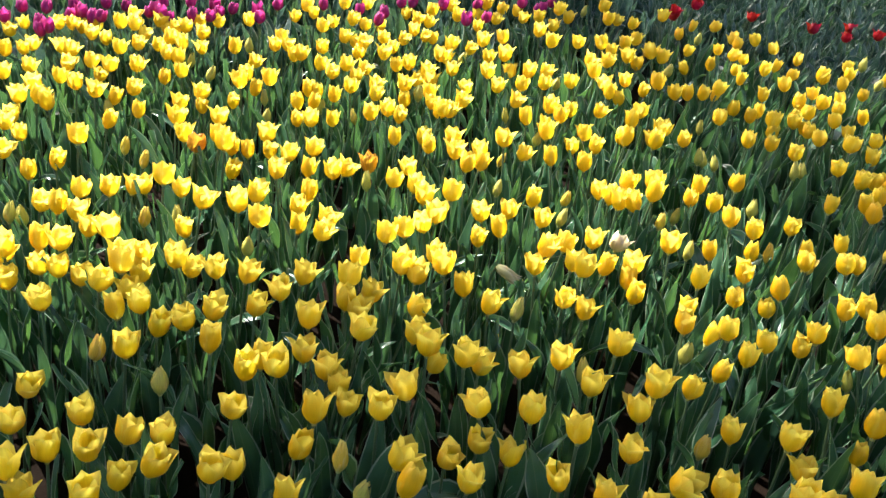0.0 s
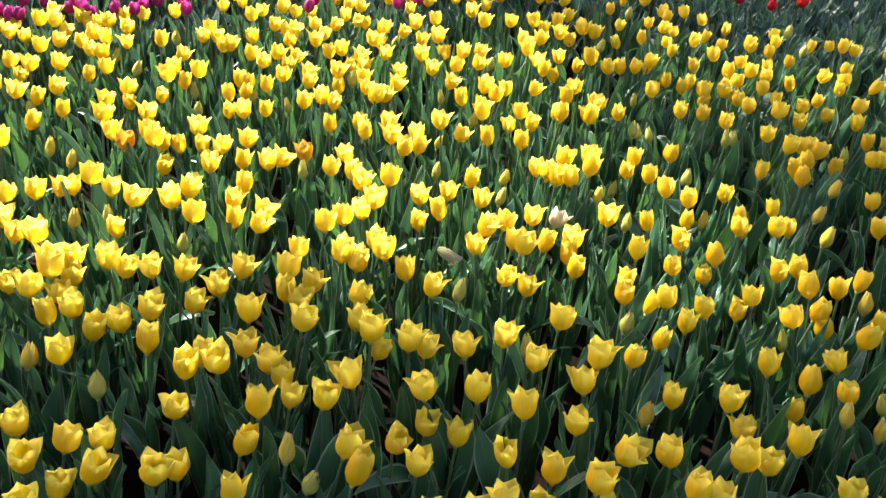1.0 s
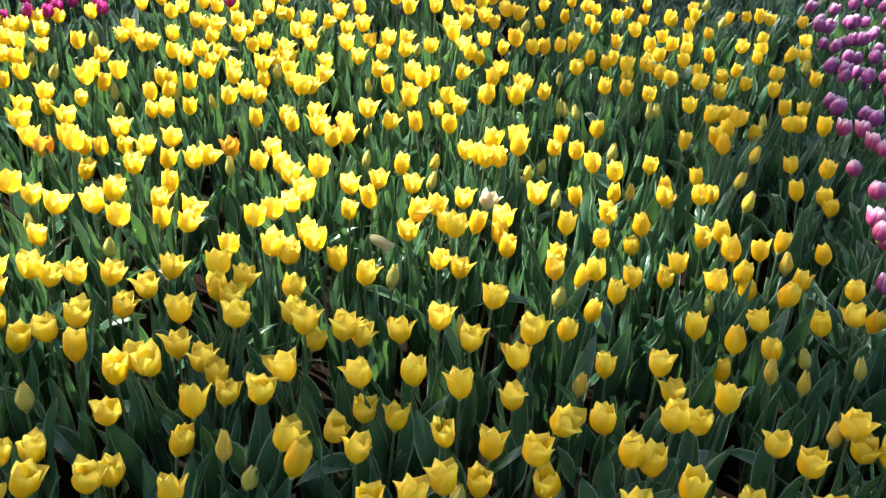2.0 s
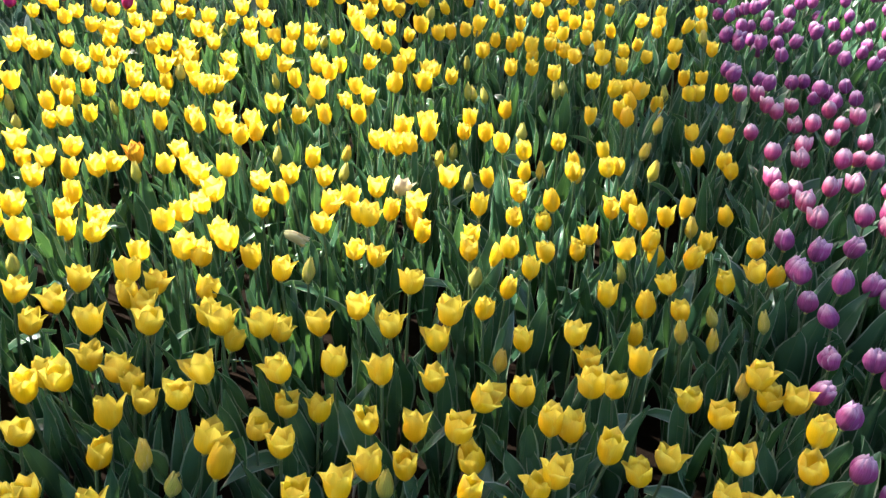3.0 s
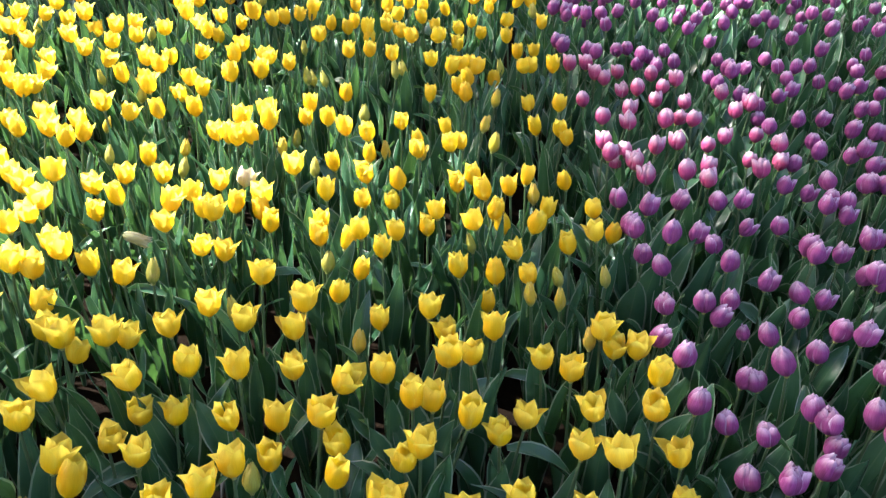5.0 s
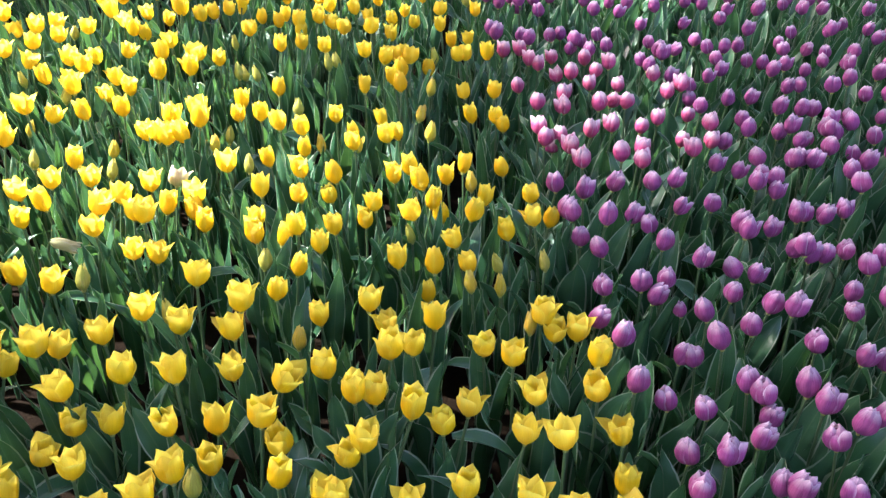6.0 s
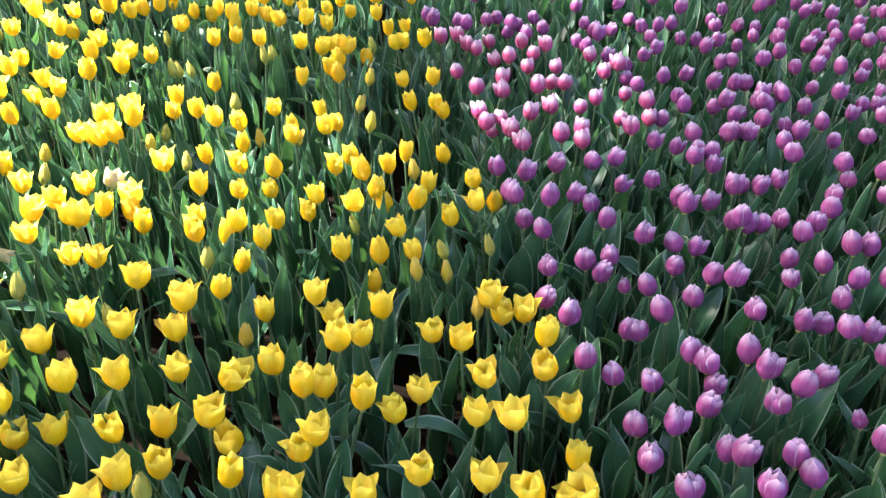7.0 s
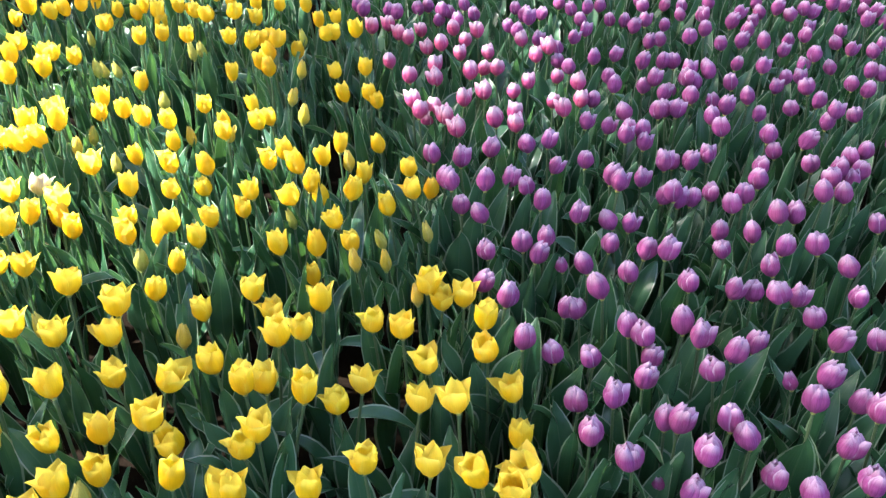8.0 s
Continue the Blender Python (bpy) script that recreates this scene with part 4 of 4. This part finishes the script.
plant(purple_egg, "purple tulip with a rounded cup and pale petal edges", "tulip", "tulips of the purple bed", [
    (1.949, 1.211, 0.427), (2.074, 1.044, 0.430), (2.333, 0.564, 0.433), (2.206, 0.930, 0.448), (2.049, 1.219, 0.442), (2.167, 1.027, 0.453),
    (2.146, 1.106, 0.435), (2.142, 1.179, 0.428), (2.167, 1.164, 0.453), (2.316, 0.880, 0.409), (2.269, 1.010, 0.411), (2.234, 1.095, 0.462),
    (2.215, 1.135, 0.407), (2.418, 0.721, 0.420), (2.333, 0.939, 0.436), (2.432, 0.716, 0.455), (2.274, 1.089, 0.440), (2.396, 0.829, 0.424),
    (2.074, 1.426, 0.412), (2.354, 1.018, 0.445), (2.301, 1.135, 0.455), (2.079, 1.483, 0.408), (2.341, 1.091, 0.456), (2.249, 1.275, 0.441),
    (2.486, 0.793, 0.439), (2.167, 1.405, 0.427), (2.287, 1.226, 0.452), (2.536, 0.698, 0.416), (2.314, 1.209, 0.451), (2.495, 0.848, 0.458),
])
plant(purple_egg, "purple tulip with a rounded cup and pale petal edges", "tulip", "tulips of the purple bed", [
    (2.245, 1.381, 0.425), (2.109, 1.606, 0.430), (2.157, 1.558, 0.405), (2.521, 0.951, 0.406), (2.522, 1.012, 0.455), (2.654, 0.730, 0.450),
    (2.232, 1.554, 0.426), (2.584, 0.960, 0.416), (2.116, 1.716, 0.421), (1.824, 2.013, 0.455), (1.732, 2.085, 0.462), (1.983, 1.875, 0.436),
    (2.551, 1.116, 0.412), (2.117, 1.761, 0.421), (2.637, 0.939, 0.411), (2.166, 1.714, 0.457), (1.951, 1.938, 0.422), (1.965, 1.939, 0.454),
    (2.047, 1.866, 0.445), (2.433, 1.392, 0.416), (2.501, 1.285, 0.458), (2.715, 0.805, 0.420), (2.314, 1.577, 0.424), (2.461, 1.369, 0.427),
    (2.193, 1.761, 0.443), (2.022, 1.967, 0.423), (1.862, 2.115, 0.418), (2.450, 1.477, 0.438), (1.948, 2.054, 0.425), (1.778, 2.191, 0.431),
], False)
plant(purple_egg, "purple tulip with a rounded cup and pale petal edges", "tulip", "tulips of the purple bed", [
    (2.610, 1.226, 0.427), (2.727, 0.981, 0.411), (2.647, 1.176, 0.445), (2.681, 1.115, 0.458), (2.593, 1.291, 0.461), (2.749, 0.964, 0.451),
    (2.808, 0.800, 0.442), (2.365, 1.649, 0.424), (2.002, 2.063, 0.419), (2.790, 0.919, 0.408), (2.511, 1.479, 0.448), (2.841, 0.776, 0.429),
    (2.316, 1.791, 0.408), (2.468, 1.600, 0.416), (2.387, 1.719, 0.435), (2.768, 1.082, 0.414), (2.126, 2.008, 0.415), (2.724, 1.204, 0.454),
    (2.513, 1.568, 0.412), (2.432, 1.681, 0.444), (2.277, 1.890, 0.405), (2.728, 1.274, 0.459), (2.491, 1.671, 0.440), (2.441, 1.823, 0.410),
    (2.028, 2.238, 0.441), (2.888, 1.077, 0.440), (2.875, 1.125, 0.405), (2.951, 0.935, 0.427), (2.943, 0.991, 0.429), (2.984, 0.877, 0.430),
], False)
plant(purple_egg, "purple tulip with a rounded cup and pale petal edges", "tulip", "tulips of the purple bed", [
    (2.645, 1.597, 0.428), (1.931, 2.363, 0.444), (1.990, 2.319, 0.461), (2.735, 1.488, 0.409), (1.933, 2.378, 0.458), (1.901, 2.412, 0.458),
    (2.845, 1.317, 0.452), (2.006, 2.351, 0.413), (2.762, 1.509, 0.430), (2.066, 2.324, 0.448), (2.912, 1.294, 0.412), (2.761, 1.579, 0.410),
    (2.948, 1.298, 0.433), (3.061, 1.037, 0.426), (2.994, 1.205, 0.445), (3.115, 0.905, 0.410), (2.872, 1.467, 0.431), (3.032, 1.141, 0.411),
    (2.157, 2.341, 0.438), (2.994, 1.259, 0.453), (2.272, 2.267, 0.432), (2.048, 2.457, 0.412), (3.084, 1.201, 0.449), (2.039, 2.522, 0.443),
    (3.108, 1.177, 0.439), (2.394, 2.256, 0.409), (3.050, 1.376, 0.421), (2.280, 2.390, 0.444), (2.200, 2.464, 0.451), (2.188, 2.483, 0.425),
], False)
plant(purple_egg, "purple tulip with a rounded cup and pale petal edges", "tulip", "tulips of the purple bed", [
    (2.499, 2.218, 0.450), (3.187, 1.152, 0.463), (2.113, 2.564, 0.416), (2.159, 2.529, 0.437), (2.574, 2.155, 0.449), (2.445, 2.297, 0.416),
    (3.303, 0.994, 0.415), (3.291, 1.032, 0.450), (2.421, 2.391, 0.424), (3.274, 1.147, 0.435), (3.307, 1.081, 0.430), (2.537, 2.315, 0.448),
    (2.220, 2.608, 0.432), (2.072, 2.732, 0.411), (2.631, 2.251, 0.438), (2.159, 2.680, 0.446), (2.440, 2.492, 0.426), (2.879, 2.033, 0.451),
    (2.870, 2.070, 0.420), (2.642, 2.348, 0.456), (2.732, 2.277, 0.427), (2.769, 2.268, 0.421), (2.153, 2.847, 0.431), (2.989, 2.041, 0.426),
    (2.466, 2.621, 0.409), (2.878, 2.200, 0.457), (2.444, 2.649, 0.465), (2.411, 2.680, 0.450), (2.931, 2.178, 0.408), (2.251, 2.829, 0.464),
], False)
plant(purple_egg, "purple tulip with a rounded cup and pale petal edges", "tulip", "tulips of the purple bed", [
    (2.947, 2.176, 0.435), (2.897, 2.297, 0.428), (2.366, 2.838, 0.410), (3.132, 2.137, 0.429), (3.151, 2.197, 0.425), (3.098, 2.326, 0.412),
    (3.205, 2.282, 0.421), (2.676, 2.885, 0.406),
], False)
# the same purple tulips where sun falls, their lit look put into the colour
plant(sunlit_egg, "purple tulip painted rose with whitish petal edges, as if in sun", "tulip", "tulips of the purple bed", [
    (1.483, 1.287, 0.453), (1.629, 1.211, 0.454), (1.593, 1.259, 0.460), (1.502, 1.363, 0.450), (1.459, 1.420, 0.459), (1.542, 1.402, 0.415),
    (1.674, 1.263, 0.453), (1.504, 1.442, 0.406), (1.479, 1.479, 0.459), (1.526, 1.440, 0.440), (1.788, 1.186, 0.463), (1.609, 1.406, 0.454),
    (1.704, 1.424, 0.437), (1.563, 1.604, 0.459), (1.915, 1.228, 0.431), (1.628, 1.561, 0.447), (1.873, 1.299, 0.409), (1.807, 1.403, 0.417),
    (1.730, 1.519, 0.457), (1.951, 1.278, 0.456), (1.667, 1.611, 0.460), (1.874, 1.410, 0.426), (1.823, 1.499, 0.452), (1.814, 1.546, 0.434),
    (1.993, 1.400, 0.413), (1.630, 1.796, 0.408), (1.832, 1.684, 0.425), (2.015, 1.520, 0.433), (1.806, 1.752, 0.440), (1.918, 1.643, 0.420),
])
plant(sunlit_egg, "purple tulip painted rose with whitish petal edges, as if in sun", "tulip", "tulips of the purple bed", [
    (2.061, 1.512, 0.452), (1.791, 1.803, 0.409), (1.889, 1.727, 0.442), (1.753, 1.859, 0.436), (1.737, 1.890, 0.445), (1.675, 1.954, 0.461),
    (1.942, 1.729, 0.461), (2.053, 1.628, 0.437), (1.746, 1.959, 0.450), (1.845, 1.906, 0.422), (1.931, 1.837, 0.430),
])
plant(purple_bud, "small closed purple tulip bud low among the leaves", "tulip bud", "tulips of the purple bed", [
    (1.347, 0.758, 0.400), (1.440, 0.241, 0.410), (1.105, 0.273, 0.340),
], False)
# far beds
plant(magenta_egg, "dark magenta closed tulip behind the yellow bed", "tulip", "magenta tulips", [
    (-0.714, 3.137, 0.471), (-0.243, 3.247, 0.453), (0.122, 3.275, 0.470), (-0.912, 3.127, 0.466), (-1.457, 2.891, 0.468), (-1.485, 2.880, 0.455),
    (-0.977, 3.111, 0.469), (-0.738, 3.207, 0.474), (-1.099, 3.107, 0.471), (-0.893, 3.194, 0.461), (-1.309, 3.033, 0.470), (-0.227, 3.341, 0.455),
    (-1.082, 3.141, 0.445), (-1.347, 3.035, 0.463), (-0.334, 3.349, 0.460), (0.212, 3.394, 0.447), (-1.524, 2.965, 0.454), (-1.143, 3.160, 0.474),
    (-0.853, 3.264, 0.456), (-1.172, 3.169, 0.451), (-0.926, 3.262, 0.468), (-1.401, 3.071, 0.470), (0.023, 3.439, 0.475), (-1.443, 3.064, 0.458),
    (-0.685, 3.359, 0.454), (-0.496, 3.400, 0.453), (-0.114, 3.486, 0.461), (-0.164, 3.484, 0.459), (-1.672, 2.995, 0.455), (-1.348, 3.185, 0.474),
], False)
plant(magenta_egg, "dark magenta closed tulip behind the yellow bed", "tulip", "magenta tulips", [
    (0.174, 3.523, 0.458), (-1.148, 3.284, 0.456), (-1.285, 3.230, 0.450), (-1.050, 3.335, 0.449), (-1.563, 3.120, 0.460), (0.467, 3.549, 0.457),
    (0.448, 3.552, 0.447), (-1.478, 3.177, 0.459), (0.377, 3.588, 0.461), (-1.665, 3.126, 0.456), (0.516, 3.635, 0.456),
], False)
plant(red_double, "red ragged double tulip in green foliage", "tulip", "red tulips", [
    (1.100, 3.680, 0.443), (1.099, 3.682, 0.416), (1.710, 3.570, 0.433), (1.229, 3.795, 0.442), (1.867, 3.556, 0.408), (1.490, 3.750, 0.414),
    (2.018, 3.572, 0.420), (1.931, 3.673, 0.412),
], False)


def wilted_tulip(neck):
    """A pale spent flower that hangs over on its bent stem."""
    r = random.Random(8)
    root = tagged(new("wilted_tulip"), "pale wilted tulip hanging over on its bent stem", "tulip", "tulips of the yellow bed")
    root.location = (neck[0] - 0.02, neck[1] + 0.03, 0.0)
    way = [(0, 0, 0), (0.0, -0.005, 0.15), (0.004, -0.012, 0.30), (0.010, -0.022, neck[2] - 0.03), (0.020, -0.030, neck[2])]
    hang = Vector((0.76, -0.36, -0.34)).to_track_quat("Z", "Y").to_matrix().to_4x4()
    for name, data, m in (
        ("stem", mesh_of("stem", [(*tube(way, [0.0037, 0.0036, 0.0034, 0.0032, 0.003]), 0)], [STEM]), None),
        ("flower", mesh_of("flower", [(*p, 0) for p in bloom(r, 0.064, 0.0135, 0.010, 0.4, 0.016, 0.3, 0.9, 0.9, 0.2)], [WILTED]), Matrix.Translation(way[-1]) @ hang),
        ("leaf", mesh_of("leaf", [(*leaf(r, 0.36, 0.04, 3, 14), 0)], [LEAF]), pose(0, 0, 0.003, 0, 0, 150)),
    ):
        o = new(name, data)
        o.parent = root
        if m is not None:
            o.matrix_basis = m


wilted_tulip((0.196, 1.580, 0.42))


def pale_leaf(seed, x, y, turn, length, width, droop, mat, label):
    """A leaf that has bent over, its tip hanging between the plants."""
    o = new("bent_leaf", mesh_of("bent_leaf", [(*leaf(random.Random(seed), length, width, 8, droop), 0)], [mat]))
    o.matrix_basis = pose(x, y, 0.0, 0, 0, turn)
    tagged(o, label, "leaf")


pale_leaf(3, 2.248, 1.277, 60, 0.36, 0.020, 120, BLEACHED, "withered bleached leaf drooping among purple tulips")
pale_leaf(4, 0.302, 1.128, 160, 0.40, 0.018, 150, BLEACHED, "withered bleached leaf tip curled under a yellow tulip")
pale_leaf(6, 1.324, 1.536, 185, 0.42, 0.058, 120, LEAF_BLUE, "broad blue-green leaf bent over at the edge of the yellow bed")


# ---- shoots between the flowers, not yet in bloom, and the beds' stretches beyond ----
def scatter(seed, count, x0, x1, y0, y1, inside, gap):
    r, placed, cells = random.Random(seed), [], {}
    for _ in range(count * 6):
        x, y = r.uniform(x0, x1), r.uniform(y0, y1)
        c = (int(x // gap), int(y // gap))
        if not inside(x, y):
            continue
        if any(math.hypot(x - a, y - b) < gap for i in (-1, 0, 1) for j in (-1, 0, 1) for a, b in cells.get((c[0] + i, c[1] + j), ())):
            continue
        cells.setdefault(c, []).append((x, y))
        placed.append((x, y))
        if len(placed) >= count:
            break
    return placed


def edge_x(y):
    """The line between the yellow bed and the purple one."""
    return 0.72 + 0.47 * y


def yellow_far(x):
    return 3.45 + 0.26 * x if x < 1.05 else 3.72 - 1.15 * (x - 1.05)


def in_yellow(x, y):
    return x < edge_x(y) - 0.02 and y < yellow_far(x) and y > 0.42 - 0.25 * x and math.hypot(x - 0.15, y + 0.15) > 0.5


def in_purple(x, y):
    return x > edge_x(y) + 0.02 and y < 3.3 - 0.22 * (x - 2.0) and y > -1.0 and x - 0.3 * y > 0.62


def in_green(x, y):
    return y > yellow_far(x) + 0.03 and y > 3.05 and not in_purple(x, y) and x > 0.62 + 0.1 * y


def in_magenta(x, y):
    return y > yellow_far(x) + 0.0 and x < 0.62 + 0.1 * y


def seen_yellow(x, y):
    near = 0.74 - 0.12 * (x + 0.64) if x < 0.25 else 0.60 - 0.724 * (x - 0.25)
    return y > near and x > -0.68 - (y - 0.82) * 0.49


def seen_purple(x, y):
    return y > 0.60 - 0.724 * (x - 0.25) and y > -0.08 + 0.503 * (x - 1.3) and y < 2.6


def bare(x, y, gap):
    """Whether no flower that was set singly stands within gap."""
    return all(abs(x - h[0]) > gap or abs(y - h[1]) > gap or math.hypot(x - h[0], y - h[1]) > gap for h in planted)


def height(r, mean, spread):
    return mean + r.uniform(-spread, spread)


r = random.Random(77)
sheets = []
for x, y in scatter(31, 150, -2.6, 2.1, 0.2, 3.9, lambda x, y: in_yellow(x, y) and y > 1.5, 0.1):
    sheets += shoot.sheets(r, (x, y, height(r, 0.40, 0.05)), flower=False)
for x, y in scatter(32, 560, 0.7, 4.2, -1.0, 3.3, in_purple, 0.06):
    sheets += shoot.sheets(r, (x, y, height(r, 0.41, 0.05)), flower=False)
tagged(new("tulip_leaves", mesh_of("tulip_leaves", sheets, [STEM, YELLOW, LEAF])), "broad dark green tulip leaves of plants without flowers", "leaves", kind="stuff")

sheets = []
for x, y in scatter(33, 900, 0.6, 4.6, 3.0, 6.0, in_green, 0.06):
    sheets += blue_shoot.sheets(r, (x, y, height(r, 0.42, 0.04)), flower=r.random() < 0.12)
tagged(new("tulip_foliage", mesh_of("tulip_foliage", sheets, [STEM, BUD_DARK, LEAF_BLUE])), "blue-green tulip foliage with closed green buds", "leaves", kind="stuff")

sheets = []
for x, y in scatter(34, 700, -3.4, 1.3, 2.6, 5.6, in_magenta, 0.06):
    sheets += blue_shoot.sheets(r, (x, y, height(r, 0.38, 0.03)), flower=False)
    if y > yellow_far(x) + 0.36 or x < -1.75:
        sheets += magenta_egg.sheets(r, (x + 0.02, y, height(r, 0.46, 0.02)))
tagged(new("magenta_tulip_bed", mesh_of("magenta_tulip_bed", sheets, [STEM, MAGENTA, LEAF_BLUE])), "far bed of closed magenta tulips with blue-green leaves", "tulips", kind="stuff")

sheets = rest["yellow_tulip_bed"][1]
for x, y in scatter(35, 500, -2.6, 1.9, 0.2, 3.9, lambda x, y: in_yellow(x, y) and not seen_yellow(x, y), 0.085):
    sheets += yellow_open.sheets(r, (x, y, height(r, 0.44, 0.03)))
tagged(new("yellow_tulip_bed", mesh_of("yellow_tulip_bed", sheets, [STEM, YELLOW, LEAF])), "dense far bed of bright yellow tulips", "tulips", kind="stuff")

sheets = []
for x, y in scatter(36, 700, 0.7, 4.2, -1.0, 3.3, lambda x, y: in_purple(x, y) and (not seen_purple(x, y) or math.hypot(x - 0.2, y + 0.1) > 2.3 and bare(x, y, 0.1)), 0.085):
    sheets += purple_egg.sheets(r, (x, y, height(r, 0.43, 0.03)))
tagged(new("purple_tulip_bed", mesh_of("purple_tulip_bed", sheets, [STEM, PURPLE, LEAF])), "outlying purple tulips of the same dense bed", "tulips", kind="stuff")


# ---- two trees out of view, added to shade the near rows and the far right ----
def unseen_shade_tree(seed, foot, label, mid_shade, clumps, shaded, reach, spread, leaves):
    """An unseen tree, added for its shade: the crown hangs where that falls on the ground at mid_shade; shaded says
    where it may fall.
    """
    tr = random.Random(seed)
    m, n, l = material("bark")
    geo = n.new("ShaderNodeNewGeometry")
    f = noise_node(n, l, geo.outputs["Position"], 14.0, 5.0)
    c = mix_node(n, l, f, (0.06, 0.042, 0.03), (0.20, 0.16, 0.12))
    finish(n, l, c, 0.85, c, 0.0, f, 0.8, 0.2)
    leafm = leaf_material("tree leaf", (0.03, 0.07, 0.02), (0.07, 0.13, 0.03), (0.2, 0.34, 0.04), 0.3)
    foot = Vector(foot)
    root = tagged(new("tree"), label, "tree")
    root.location = foot
    fork = Vector((0.25, 0.2, 2.7))
    line = [fork * k + Vector((0.06 * math.sin(5 * k), 0.05 * math.cos(4 * k), 0)) for k in np.linspace(0, 1, 8)]
    trunk = new("trunk", mesh_of("trunk", [(*tube(line, np.linspace(0.24, 0.15, 8) + np.array([0.08, 0.02, 0, 0, 0, 0, 0, 0]), 12), 0)], [m]))
    trunk.parent = root
    # shade falls where the crown's points, carried down along the sun's rays, meet the ground
    sheets = []
    shift = TO_SUN * (5.2 / TO_SUN.z)
    side = int(clumps ** 0.5)
    for k in range(side * side):
        # one clump in every cell, so that the crown has no large holes
        gx = mid_shade[0] + reach * (2 * (k % side + tr.uniform(-spread, spread) + 0.5) / side - 1)
        gy = mid_shade[1] + reach * (2 * (k // side + tr.uniform(-spread, spread) + 0.5) / side - 1)
        d = math.hypot(gx - mid_shade[0], gy - mid_shade[1]) / reach
        if d > 1 or not shaded(gx, gy):
            continue
        lift = tr.uniform(-0.9, 0.9) * (1 - d * d * 0.7)
        mid = np.array(Vector((gx, gy, 0)) + shift * (1 + lift / 5.2) - foot)
        for _ in range(leaves):
            p = mid + np.array([tr.gauss(0, 0.13) for _ in range(3)])
            u = Vector((tr.gauss(0, 1), tr.gauss(0, 1), tr.gauss(0, 0.6))).normalized()
            w = u.cross(Vector((tr.gauss(0, 0.5), tr.gauss(0, 0.5), 1))).normalized()
            u, w = np.array(u) * tr.uniform(0.05, 0.075), np.array(w) * tr.uniform(0.025, 0.04)
            pts = np.stack([p - u, p - u * 0.1 - w, p + u, p - u * 0.1 + w])
            sheets.append((pts, np.array([[0, 1, 2, 3]]), np.array([[0.5, 0], [0, 0.5], [0.5, 1], [1, 0.5]]), 0))
    crown = new("crown", mesh_of("crown", sheets, [leafm]))
    crown.parent = root
    centre = Vector((*mid_shade, 0)) + shift - foot
    for k in range(9):
        a = k * 0.7
        end = centre + Vector((0.7 * reach * math.cos(a), 0.5 * reach * math.sin(a), tr.uniform(-0.3, 0.3)))
        way = [fork * 0.97 + (end - fork) * t + Vector((0, 0, 0.7 * math.sin(math.pi * t) * (0.4 + 0.2 * (k % 3)))) for t in np.linspace(0, 1, 9)]
        limb = new("limb", mesh_of("limb", [(*tube(way, np.linspace(0.085, 0.012, 9), 8), 0)], [m]))
        limb.parent = root


# added out of view; outlines and gaps of the crowns shape sun and shade
unseen_shade_tree(41, (-4.3, 2.0, -0.02), "unseen broad tree added to shade the near rows with its dense green crown", (1.15, -0.7), 1225, lambda x, y: y < 0.91 - 0.06 * math.exp(-((x - 1.38) / 0.32) ** 2) + 0.5 * max(0, x - 1.42) - 0.05 * math.exp(-((x + 0.35) / 0.4) ** 2) + 0.1 * math.sin(x * 3 + 1.5) and math.hypot((x - 1.94) / 1.05, y - 1.16) > 0.43, 3.7, 0.85, 60)
unseen_shade_tree(42, (-3.6, 8.8, -0.02), "unseen tall tree with a looser green crown, added to shade the far right", (2.3, 2.7), 196, lambda x, y: y > 2.8 or math.hypot((x - 1.62) / 0.5, (y - 1.75) / 0.6) < 1 or math.hypot((x - 2.25) / 0.4, (y - 2.1) / 0.5) < 1, 2.0, 1.5, 46)
